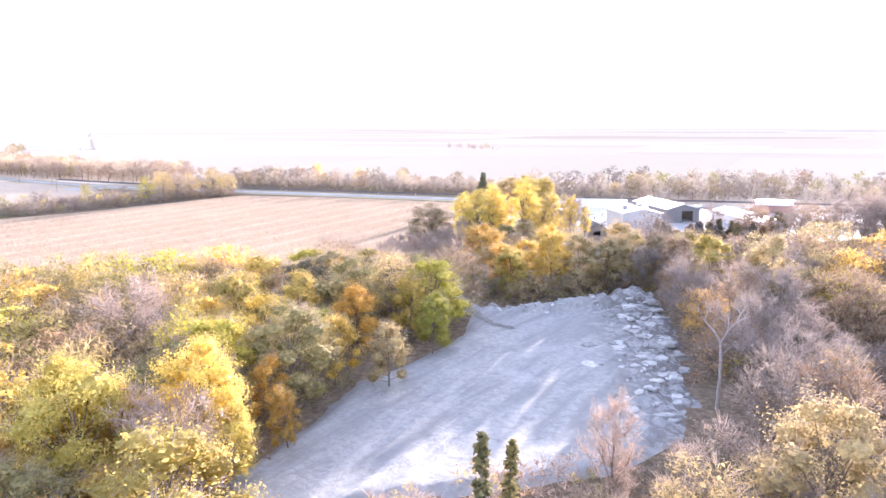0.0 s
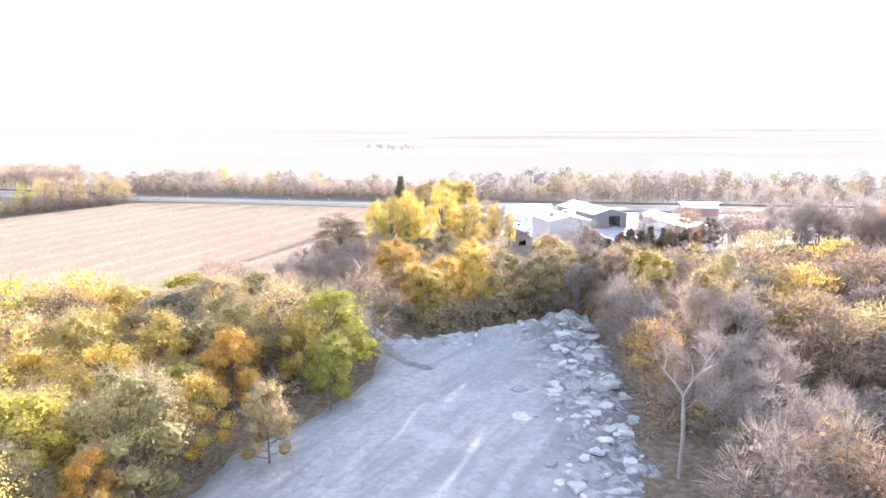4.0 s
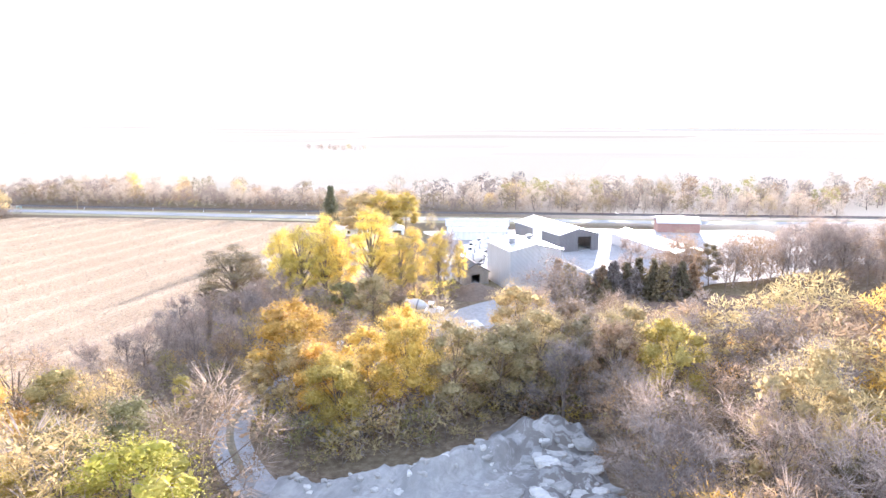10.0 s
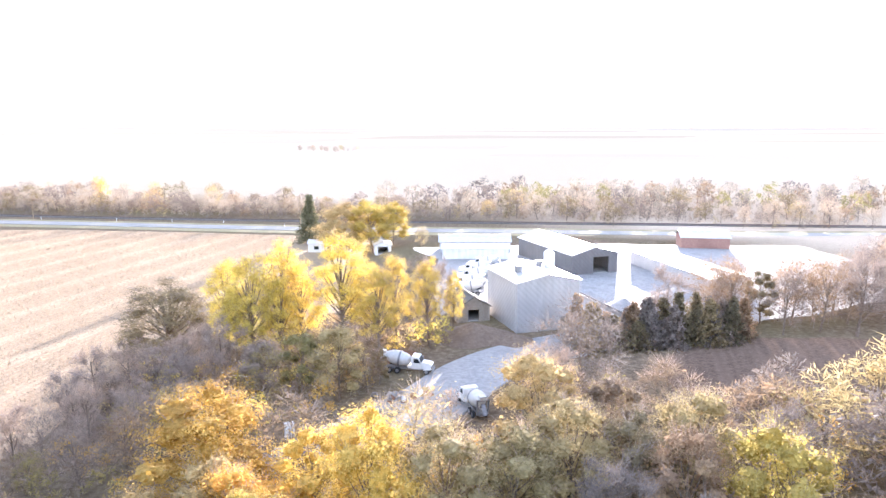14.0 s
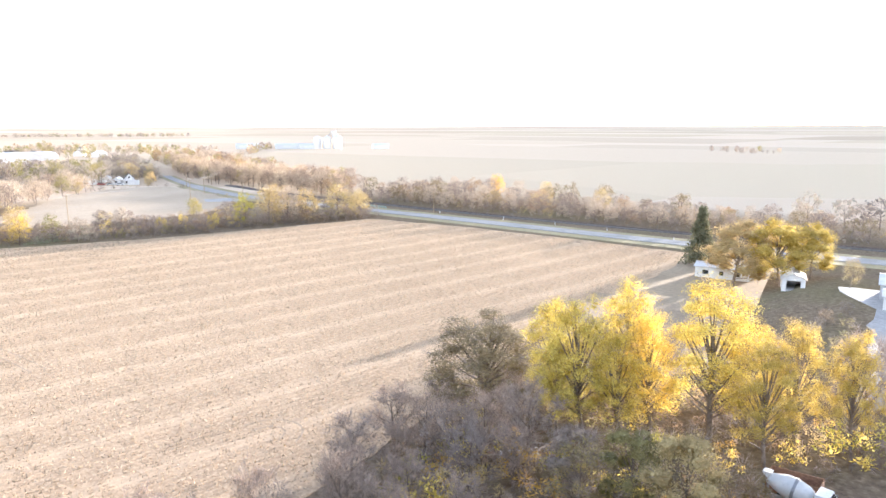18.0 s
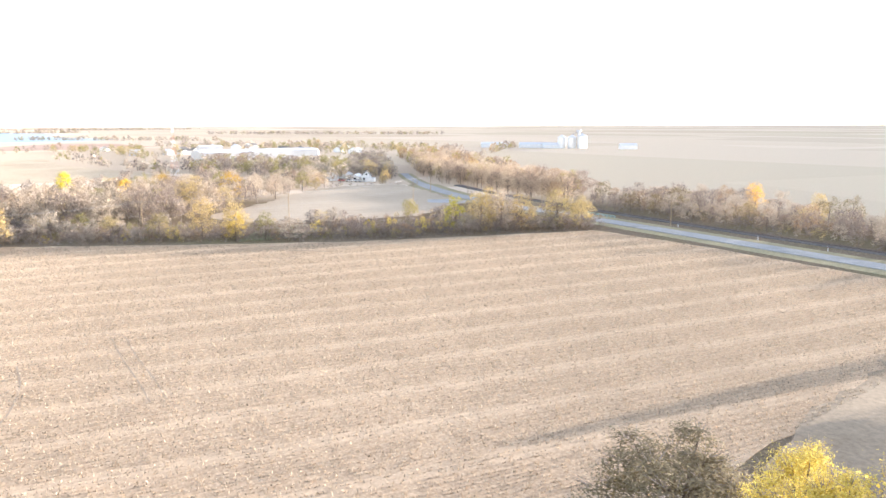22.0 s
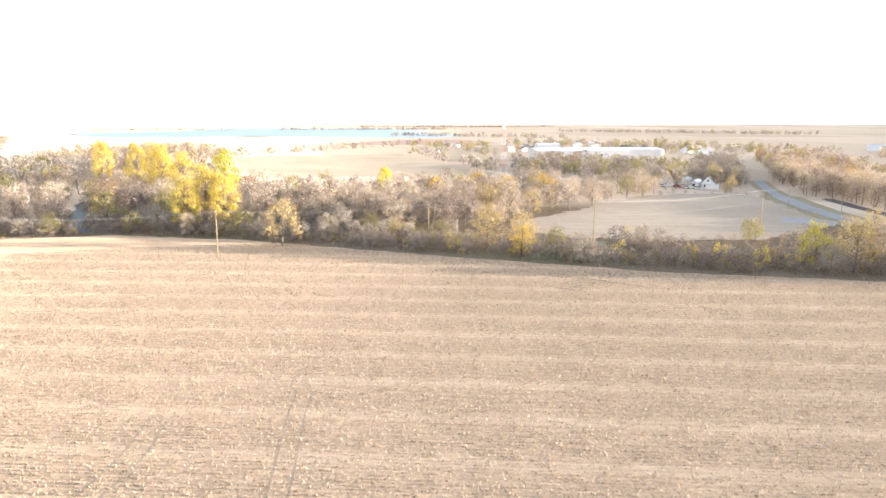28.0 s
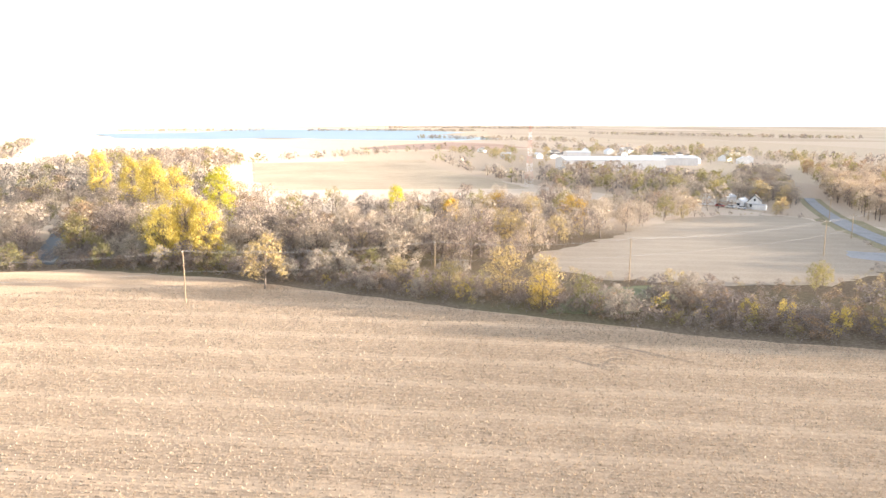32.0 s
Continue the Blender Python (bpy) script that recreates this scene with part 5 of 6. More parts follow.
WALL_GREY = ribbed("grey_sheet_metal", (0.50, 0.50, 0.51))
WALL_DARK = ribbed("dark_sheet_metal", (0.20, 0.19, 0.19))
WALL_WHITE = ribbed("white_sheet_metal", (0.78, 0.77, 0.75), 0.5, 0.0)
ROOF_PALE = ribbed("pale_metal_roof", (0.66, 0.66, 0.66), 0.35, 0.5)
ROOF_DARK = surface("dark_shingles", (0.10, 0.095, 0.09), (0.18, 0.17, 0.16), 2.5, 0.9)
WHITE = surface("white_paint", (0.70, 0.70, 0.69), (0.82, 0.82, 0.80), 2.0, 0.4, (0.58, 0.55, 0.5), bump=0)
BLACK = surface("black_rubber", (0.02, 0.02, 0.02), (0.05, 0.05, 0.05), 6.0, 0.8)
STEEL = surface("grey_steel", (0.20, 0.20, 0.21), (0.36, 0.36, 0.37), 3.0, 0.5, metal=0.6, bump=0)
CONCRETE = surface("cast_concrete", (0.42, 0.41, 0.39), (0.58, 0.57, 0.54), 2.0, 0.85)
RUST = surface("rusty_iron", (0.16, 0.08, 0.05), (0.34, 0.19, 0.11), 4.0, 0.85)
WOOD_POLE = surface("weathered_pole_wood", (0.26, 0.19, 0.12), (0.42, 0.32, 0.21), 4.0, 0.9)
PLANK = surface("grey_weathered_planks", (0.30, 0.26, 0.22), (0.46, 0.41, 0.35), 3.0, 0.9, random_tint=0.2)
RED = surface("red_paint", (0.40, 0.05, 0.04), (0.52, 0.08, 0.06), 2.0, 0.45, bump=0)
FADED_RED = surface("faded_red_paint", (0.46, 0.20, 0.16), (0.58, 0.28, 0.23), 2.0, 0.6, bump=0)
TEAL = surface("faded_green_steel", (0.20, 0.33, 0.30), (0.30, 0.43, 0.40), 2.0, 0.6, bump=0)
GLASS = bpy.data.materials.new("dark_glass")
GLASS.use_nodes = True
gb = GLASS.node_tree.nodes["Principled BSDF"]
gb.inputs["Base Color"].default_value, gb.inputs["Roughness"].default_value, gb.inputs["Metallic"].default_value = (0.03, 0.035, 0.04, 1), 0.06, 0.0


def building(name, label, x, y, turn, width, length, eave, ridge, wall, roof, front=(), back=(), z=None, over=0.35, windows=(), category="building", flat_roof_parts=()):
    """A gabled building; its front gable stands at y=0 and it runs back along +y. front, back: openings (x0, x1, height) through the gable walls.
    windows: (side, along, sill, width, height) on the long walls or the front."""
    ob = thing(name, label, category, x, y, z, turn)
    t, w2 = 0.25, width / 2
    for nm, sx in (("side_wall", -1), ("side_wall", 1)):
        part(nm, Shape().box(min(sx * w2, sx * (w2 - t)), 0, -0.3, max(sx * w2, sx * (w2 - t)), length, eave), wall, ob)
    for nm, yy, holes in (("front_wall", 0.0, front), ("back_wall", length - t, back)):
        s = Shape()
        edges = [-w2 + t] + [e for h in holes for e in h[:2]] + [w2 - t]
        top = lambda xx: eave + (ridge - eave) * (1 - abs(xx) / w2)
        for i in range(len(edges) - 1):
            a, b = edges[i], edges[i + 1]
            low = holes[i // 2][2] if i % 2 else -0.3
            mid = [(0.0, top(0.0))] if a < 0 < b else []
            s.prism([(a, low), (b, low), (b, top(b))] + mid + [(a, top(a))], "y", yy, yy + t)
        part(nm, s, wall, ob)
    for sx in (-1, 1):
        e = eave - over * (ridge - eave) / w2
        s = Shape()
        xo = sx * (w2 + over)
        c = [(0, -over, ridge), (xo, -over, e), (xo, length + over, e), (0, length + over, ridge)]
        s.add([(a, b, zz + h) for h in (0.02, 0.16) for a, b, zz in c], [(0, 1, 2, 3), (4, 5, 6, 7), (0, 1, 5, 4), (1, 2, 6, 5), (2, 3, 7, 6), (3, 0, 4, 7)])
        # standing seams
        for k in range(1, int(length / 2.4) if -60 < x and length < 20 else 0):
            yy = k * 2.4
            s.add([(0, yy, ridge + 0.16), (0, yy + 0.08, ridge + 0.16), (xo, yy + 0.08, e + 0.16), (xo, yy, e + 0.16), (0, yy, ridge + 0.21), (0, yy + 0.08, ridge + 0.21), (xo, yy + 0.08, e + 0.21), (xo, yy, e + 0.21)],
                  [(4, 5, 6, 7), (0, 1, 5, 4), (1, 2, 6, 5), (2, 3, 7, 6), (3, 0, 4, 7)])
        part("roof", s, roof, ob)
    part("ridge_cap", Shape().box(-0.25, -over, ridge + 0.12, 0.25, length + over, ridge + 0.24), roof, ob)
    part("floor_slab", Shape().box(-w2 + 0.3, 0.3, -0.3, w2 - 0.3, length - 0.3, 0.08), CONCRETE, ob)
    for side, along, sill, ww, hh in windows:
        if side == "front":
            fr, pn = Shape().box(along - ww / 2 - 0.08, -0.06, sill - 0.08, along + ww / 2 + 0.08, 0.02, sill + hh + 0.08), Shape().box(along - ww / 2, -0.09, sill, along + ww / 2, -0.05, sill + hh)
        else:
            sx = -1 if side == "left" else 1
            a, b = sorted((sx * (w2 - 0.02), sx * (w2 + 0.06)))
            c, d = sorted((sx * (w2 + 0.05), sx * (w2 + 0.09)))
            fr, pn = Shape().box(a, along - ww / 2 - 0.08, sill - 0.08, b, along + ww / 2 + 0.08, sill + hh + 0.08), Shape().box(c, along - ww / 2, sill, d, along + ww / 2, sill + hh)
        w = part("window", fr, WHITE, ob)
        part("pane", pn, GLASS, w)
    return ob


# ---- the concrete works ----
shed = building("batching_shed", "tall grey sheet-metal shed of a concrete works with a pale roof", 31.4, 179.6, 13.0, 11.4, 14.0, 8.4, 9.6, WALL_GREY, ROOF_PALE, front=((2.2, 3.4, 2.2),), back=((-2.0, 2.0, 4.2),))
for a, b in ((-3.0, 6.0), (2.2, 9.0)):
    part("roof_vent", Shape().box(a - 0.5, b - 0.5, 9.0, a + 0.5, b + 0.5, 10.1).box(a - 0.65, b - 0.65, 10.1, a + 0.65, b + 0.65, 10.25), STEEL, shed)
part("dust_filter", Shape().lathe((4.4, 9.5, 8.6), (4.4, 9.5, 12.2), [(0, 1.0), (0.8, 1.0), (0.9, 0.7), (1, 0.2)]), WHITE, shed, "white round dust filter")
for k in range(7):
    part("wall_seam", Shape().box(-6.0 + k * 2.0 - 0.04, -0.04, 0.1, -6.0 + k * 2.0 + 0.04, 0.0, 8.5), WALL_GREY, shed)
building("machine_hall", "long metal hall with a shining pale roof and an open gable", 52.0, 224.5, 16.0, 12.0, 28.0, 4.6, 6.2, WALL_DARK, ROOF_PALE, front=((-0.5, 3.6, 3.9),), back=((-1.0, 4.0, 4.2),))
building("small_shed", "small weathered plank shed with a dark roof", 19.5, 186.0, 12.0, 6.0, 8.0, 2.6, 4.4, PLANK, ROOF_DARK, front=((-1.0, 1.0, 2.1),))
building("low_store", "low pale-roofed store along the yard", 74.5, 203.0, 10.0, 9.0, 34.0, 3.2, 4.2, WALL_GREY, ROOF_PALE, front=((-2.5, 1.0, 2.6),), back=((-2.5, 2.0, 2.6),))
building("back_barn", "low grey barn with a pale metal roof beside the road", 37.0, 256.0, 86.0, 7.0, 19.0, 3.0, 4.3, WALL_GREY, ROOF_PALE, windows=(("left", 5, 1.0, 1.2, 0.9), ("left", 12, 1.0, 1.2, 0.9)))
building("back_barn", "long low white barn with a pale metal roof", 35.0, 246.0, 86.0, 5.0, 17.0, 2.6, 3.3, WALL_WHITE, ROOF_PALE)
building("brick_house", "low reddish building with a pale roof", 99.0, 258.0, 78.0, 8.0, 13.0, 3.0, 4.4, surface("brick_red", (0.28, 0.15, 0.12), (0.42, 0.25, 0.20), 3.0), ROOF_PALE)
building("mobile_home", "long white mobile home with a low grey roof", -7.5, 280.0, 84.0, 4.2, 12.5, 2.7, 3.4, WALL_WHITE, ROOF_PALE, windows=(("left", 2.5, 0.9, 1.2, 1.0), ("left", 6.2, 0.9, 1.0, 1.0), ("left", 10.0, 0.9, 1.4, 1.0)), category="house")
building("garage", "small white garage with an open door under trees", 2.5, 262.5, 4.0, 4.6, 7.0, 2.5, 3.6, WALL_WHITE, ROOF_PALE, front=((-1.4, 1.4, 2.1),))

conveyor = thing("conveyor", "inclined belt conveyor on steel legs", "conveyor", 38.2, 186.0, turn=-38)
part("belt", Shape().prism([(0, 4.6), (11, 1.2), (11, 1.4), (0, 4.8)], "y", -0.35, 0.35), BLACK, conveyor)
for sy in (-0.5, 0.42):
    part("side_truss", Shape().prism([(0, 4.3), (11, 0.9), (11, 1.6), (0, 5.0)], "y", sy, sy + 0.08), STEEL, conveyor)
for a, h in ((2.5, 3.5), (7.5, 1.9)):
    for sy in (-0.5, 0.5):
        part("leg", Shape().tube((a, sy, -0.1), (a, sy, h), 0.07), STEEL, conveyor)


def heap(name, label, x, y, r, h, material, seed):
    """A cone of loose gravel with slumped, uneven sides."""
    V, F = [], []
    n, rings = 28, 9
    for k in range(rings):
        u = k / (rings - 1)
        for i in range(n):
            a = 2 * math.pi * i / n
            q = noise.noise(Vector((math.cos(a) * 1.5, math.sin(a) * 1.5, seed + u)))
            rr = r * (1 - u) * (1 + 0.25 * q)
            V.append((math.cos(a) * rr, math.sin(a) * rr, -0.15 + h * (1 - (1 - u) ** 1.1) * (1 + 0.12 * q)))
    for k in range(rings - 1):
        F += [(k * n + i, k * n + (i + 1) % n, (k + 1) * n + (i + 1) % n, (k + 1) * n + i) for i in range(n)]
    F.append(tuple(range((rings - 1) * n, rings * n)))
    ob = mesh_object(name, V, F, material, shade=True)
    ob.matrix_basis = pose(x, y, float(terrain(x, y)))
    return tagged(ob, label, "heap", "gravel heaps", "")


for i, (x, y, r, h) in enumerate(((48, 190, 5.5, 2.8), (57, 192, 4.5, 2.4), (44, 199, 4.0, 2.0), (62, 200, 5.0, 2.4))):
    heap("gravel_mound", "pale heap of loose gravel in the yard", x, y, r, h, GRAVEL, i * 3.1)
DIRT = surface("brown_dirt", (0.15, 0.11, 0.085), (0.26, 0.20, 0.15), 2.0, 0.95)
heap("dirt_mound", "dark brown dirt bank with dry weeds beside the shed", 18.5, 176.5, 6.5, 2.6, DIRT, 9.0)
heap("dirt_mound", "low brown dirt bank beside the driveway", 24.5, 173.5, 4.0, 1.5, DIRT, 12.0)


def wheel(parent, x, y, r=0.52, w=0.3):
    t = part("wheel", Shape().tube((x, y - w / 2, r), (x, y + w / 2, r), r, n=16), BLACK, parent, "black tyre")
    part("rim", Shape().tube((x, y - w / 2 - 0.02, r), (x, y + w / 2 + 0.02, r), r * 0.55, n=12), STEEL, t)


def cab_parts(ob, x0, hood=True, paint=WHITE):
    """A conventional truck cab whose nose points to +x."""
    part("cab", Shape().prism([(x0, 0.95), (x0 + 1.7, 0.95), (x0 + 1.7, 1.95), (x0 + 1.25, 2.85), (x0 + 0.1, 2.95), (x0, 2.8)], "y", -1.1, 1.1), paint, ob)
    part("windscreen", Shape().prism([(x0 + 1.69, 2.0), (x0 + 1.73, 2.02), (x0 + 1.33, 2.74), (x0 + 1.29, 2.72)], "y", -0.95, 0.95), GLASS, ob)
    for sy in (-1.12, 1.08):
        part("side_window", Shape().prism([(x0 + 0.45, 1.95), (x0 + 1.5, 1.95), (x0 + 1.2, 2.6), (x0 + 0.45, 2.65)], "y", sy, sy + 0.04), GLASS, ob)
        part("mirror", Shape().box(x0 + 1.5, sy * 1.18 - 0.05, 1.9, x0 + 1.6, sy * 1.18 + 0.05, 2.5), STEEL, ob)
        part("headlight", Shape().box(x0 + 3.3, sy * 0.72 - 0.15, 1.15, x0 + 3.36, sy * 0.72 + 0.15, 1.35), GLASS, ob)
    part("hood", Shape().prism([(x0 + 1.7, 0.95), (x0 + 3.3, 0.85), (x0 + 3.35, 1.6), (x0 + 3.1, 1.8), (x0 + 1.7, 2.0)], "y", -0.85, 0.85), paint, ob)
    part("grille", Shape().box(x0 + 3.34, -0.5, 0.95, x0 + 3.4, 0.5, 1.6), STEEL, ob)
    part("bumper", Shape().box(x0 + 3.35, -1.15, 0.5, x0 + 3.55, 1.15, 0.85, 0.05), STEEL, ob)
    for sy in (-0.98, 0.98):
        part("fender", Shape().prism([(x0 + 2.0, 0.8), (x0 + 2.2, 1.2), (x0 + 2.9, 1.25), (x0 + 3.2, 0.9)], "y", sy - 0.2, sy + 0.2), paint, ob)


DUSTY = surface("dusty_white_paint", (0.52, 0.52, 0.51), (0.66, 0.65, 0.63), 2.0, 0.6, (0.42, 0.41, 0.38), bump=0)
OLD_CONCRETE = surface("stained_concrete", (0.22, 0.21, 0.20), (0.36, 0.35, 0.33), 2.0, 0.9, random_tint=0.2)


def mixer_truck(x, y, turn, label, group=""):
    ob = thing("mixer_truck", label, "mixer truck", x, y, turn=turn, group=group)
    ob.matrix_basis = ob.matrix_basis @ Matrix.Scale(0.87, 4)
    part("chassis", Shape().box(-4.2, -0.45, 0.6, 3.9, 0.45, 0.95), STEEL, ob)
    cab_parts(ob, 0.7)
    part("drum", Shape().lathe((0.45, 0, 1.95), (-4.0, 0, 2.75), [(0, 0.55), (0.12, 0.95), (0.4, 1.2), (0.62, 1.15), (0.9, 0.7), (1, 0.5)], 18), DUSTY, ob, "dusty white mixing drum", True)
    part("drum_band", Shape().lathe((-1.2, 0, 2.245), (-1.5, 0, 2.30), [(0, 1.23), (1, 1.23)], 18), STEEL, ob)
    part("hopper", Shape().prism([(-4.3, 2.9), (-3.8, 2.9), (-3.6, 3.5), (-4.5, 3.5)], "y", -0.45, 0.45), DUSTY, ob)
    part("chute", Shape().prism([(-4.2, 2.4), (-4.4, 2.3), (-5.3, 1.2), (-5.1, 1.2)], "y", -0.3, 0.3), STEEL, ob)
    part("rear_frame", Shape().box(-4.3, -0.9, 0.9, -4.1, -0.7, 3.0).box(-4.3, 0.7, 0.9, -4.1, 0.9, 3.0).box(-4.3, -0.9, 2.8, -4.1, 0.9, 3.0), STEEL, ob)
    part("water_tank", Shape().tube((0.35, -0.9, 1.25), (0.35, 0.9, 1.25), 0.32), WHITE, ob)
    for wx in (3.2, -1.6, -2.9):
        for sy in (-0.95, 0.95):
            wheel(ob, wx, sy)
    return ob


mixer_truck(15.0, 146.6, 103.0, "white concrete mixer truck parked on the gravel track")
for i, (x, y, a) in enumerate(((20, 206, 172), (21, 212, 170), (23, 219, 173), (24, 226, 171), (27, 233, 172))):
    mixer_truck(x, y, a, "white concrete mixer truck parked in a row in the yard", "mixer trucks in the yard")

mixer_truck(7.4, 160.6, -14.0, "white concrete mixer truck parked under the yellow trees")
skip = thing("skip", "rusty dark steel skip beside the mixer truck", "skip", 6.2, 164.2, turn=-10)
part("floor_plate", Shape().box(-2.3, -1.1, 0.1, 2.3, 1.1, 0.2), RUST, skip)
for a in ((-2.3, -1.1, 0.2, 2.3, -1.02, 1.7), (-2.3, 1.02, 0.2, 2.3, 1.1, 1.7), (-2.3, -1.02, 0.2, -2.22, 1.02, 1.7), (2.22, -1.02, 0.2, 2.3, 1.02, 1.7)):
    part("side_plate", Shape().box(*a), RUST, skip)
for k in range(5):
    for sy in (-1.18, 1.1):
        part("rib", Shape().box(-2.2 + k * 1.07, sy, 0.1, -2.05 + k * 1.07, sy + 0.08, 1.7), RUST, skip)

# precast slabs, pipes and scrap beside the track
rnd = random.Random(5)
for i, (x, y, a, n) in enumerate(((2.6, 144.0, 20, 4), (0.4, 142.6, 24, 3), (-1.6, 141.2, 26, 2), (4.6, 145.2, 18, 2))):
    st = thing("slab_stack", "stack of grey precast concrete slabs on timber", "slab stack", x, y, turn=a, group="slab stacks by the track")
    for k in range(n):
        d = rnd.uniform(-0.1, 0.1)
        part("slab", Shape().box(-1.3 + d, -0.7, 0.12 + k * 0.34, 1.3 + d, 0.7, 0.36 + k * 0.34, 0.02), OLD_CONCRETE, st)
        for sx in (-0.9, 0.9):
            part("spacer", Shape().box(sx - 0.06, -0.7, -0.02 + k * 0.34, sx + 0.06, 0.7, 0.12 + k * 0.34), PLANK, st)
pipes = thing("pipe_stack", "loose stack of pale grey pipes", "pipes", -3.6, 140.2, turn=30)
for k in range(12):
    row, col = (0, k) if k < 5 else ((1, k - 5) if k < 9 else (2, k - 9))
    part("pipe", Shape().tube((-1.5 + rnd.uniform(-0.2, 0.2), -0.7 + col * 0.3 + row * 0.15, 0.14 + row * 0.25), (1.5 + rnd.uniform(-0.2, 0.2), -0.7 + col * 0.3 + row * 0.15, 0.14 + row * 0.25), 0.14, n=8), CONCRETE, pipes)
sack = thing("wrapped_pallet", "pallet of goods wrapped in pale sheeting", "pallet", -6.2, 139.6, turn=12)
part("pallet", Shape().box(-0.6, -0.5, 0, 0.6, 0.5, 0.14), PLANK, sack)
part("wrapped_load", Shape().box(-0.55, -0.45, 0.14, 0.55, 0.45, 1.9, 0.12), WHITE, sack)
for i in range(26):
    x, y = 7.0 + rnd.gauss(0, 1.9), 150.6 + rnd.gauss(0, 1.3)
    m = rnd.choice((OLD_CONCRETE, DUSTY, RUST, RUST, PLANK, STEEL))
    s = Shape()
    a, b, c = rnd.uniform(0.4, 1.3), rnd.uniform(0.3, 0.8), rnd.uniform(0.3, 0.8)
    s.prism([(-a / 2, 0), (a / 2, 0.05), (a / 2 * rnd.uniform(0.5, 1), c), (-a / 2 * rnd.uniform(0.4, 1), c * rnd.uniform(0.6, 1))], "y", -b / 2, b / 2)
    ob = new("scrap_piece", s.mesh("scrap_piece", m))
    ob.matrix_basis = pose(x, y, float(terrain(x, y)) - 0.02, rnd.uniform(-8, 8), rnd.uniform(-8, 8), rnd.uniform(0, 360))
    tagged(ob, "broken piece of scrap in a heap beside the track", "scrap", "scrap heap by the track")
for i in range(40):
    x, y = rnd.uniform(-24, -13), rnd.uniform(160, 167)
    ob = new("old_board", Shape().box(-rnd.uniform(0.8, 1.6), -0.12, 0.0, rnd.uniform(0.8, 1.6), 0.12, 0.06).mesh("old_board", rnd.choice((PLANK, PLANK, WHITE, RUST))))
    ob.matrix_basis = pose(x, y, float(terrain(x, y)) + rnd.uniform(0, 0.25), rnd.uniform(-12, 12), rnd.uniform(-12, 12), rnd.uniform(0, 180))
    tagged(ob, "old weathered board lying under the trees", "board", "boards under the yellow trees")

# ---- the dead tree over the pit ----
dead = thing("dead_tree", "bleached dead tree with a forked bare crown", "tree", 22.0, 55.5)
V, F = [], []
tube(V, F, [(0, 0, -0.2), (0.12, 0, 4), (-0.05, 0.1, 8.3)], [0.27, 0.21, 0.15], 8)
for thick, pts in ((0.13, [(-0.05, 0.1, 8.3), (-0.9, 0.2, 9.6), (-2.0, 0.3, 10.8), (-2.7, 0.3, 11.9), (-3.9, 0.2, 12.6)]), (0.13, [(-0.05, 0.1, 8.3), (0.7, 0, 9.7), (1.5, -0.2, 10.8), (1.9, -0.3, 11.9), (2.6, -0.3, 13.0)]),
                   (0.09, [(1.5, -0.2, 10.8), (2.5, 0.3, 11.2), (3.5, 0.5, 11.5)]), (0.08, [(-2.0, 0.3, 10.8), (-1.7, 0.4, 12.0), (-2.0, 0.6, 13.3)]), (0.07, [(0.7, 0, 9.7), (0.5, -0.4, 11.4), (0.0, -0.5, 12.5)]),
                   (0.06, [(-2.7, 0.3, 11.9), (-2.9, 0.6, 13.0)]), (0.06, [(1.9, -0.3, 11.9), (1.3, 0.2, 12.8), (1.4, 0.3, 13.5)]), (0.05, [(-0.9, 0.2, 9.6), (-0.9, 0.5, 10.8), (-0.5, 0.6, 11.6)]), (0.05, [(2.5, 0.3, 11.2), (2.9, 0.4, 12.2)]),
                   (0.05, [(0.0, 0, 6.8), (1.2, 0.4, 7.6), (1.7, 0.5, 8.4)])):
    tube(V, F, pts, [thick * (1 - 0.8 * i / (len(pts) - 1)) + 0.015 for i in range(len(pts))], 6)
ob = mesh_object("trunk", V, F, PALE_BARK, dead, shade=True)


def conifer(x, y, height, r, label, group="", cone=1.0, seed=1, needles="fir"):
    """A spire of drooping boughs round a straight stem."""
    rng = np.random.default_rng(seed)
    ob = thing("conifer", label, "conifer", x, y, group=group)
    V, F = [], []
    tube(V, F, [(0, 0, -0.2), (0, 0, height * 0.5), (0, 0, height)], [0.025 * height * 0.6, 0.012 * height, 0.01], 6)
    C, W = [], []
    for k in range(int((70 + 4 * height) * (2.6 if r > 4 else 1))):
        u = rng.uniform(0.05, 1) ** 1.1
        a = rng.uniform(0, 6.283)
        L = r * (1 - u) ** cone * rng.uniform(0.65, 1.1) + 0.15
        p0 = np.array([0, 0, height * u])
        p1 = p0 + np.array([math.cos(a) * L, math.sin(a) * L, -0.18 * L])
        tube(V, F, [tuple(p0), tuple(p1)], [0.03, 0.01], 3)
        for w in np.linspace(0.25, 1.0, 7):
            C += [p0 + (p1 - p0) * w + rng.normal(size=3) * 0.14 * r * 0.5 for _ in range(4)]
    mesh_object("trunk", V, F, BARK, ob)
    v, f = kites(rng, np.array(C), 0.16 + 0.02 * r)
    tagged(mesh_object("needles", v, f, LEAF[needles], ob), kind="stuff")
    return ob


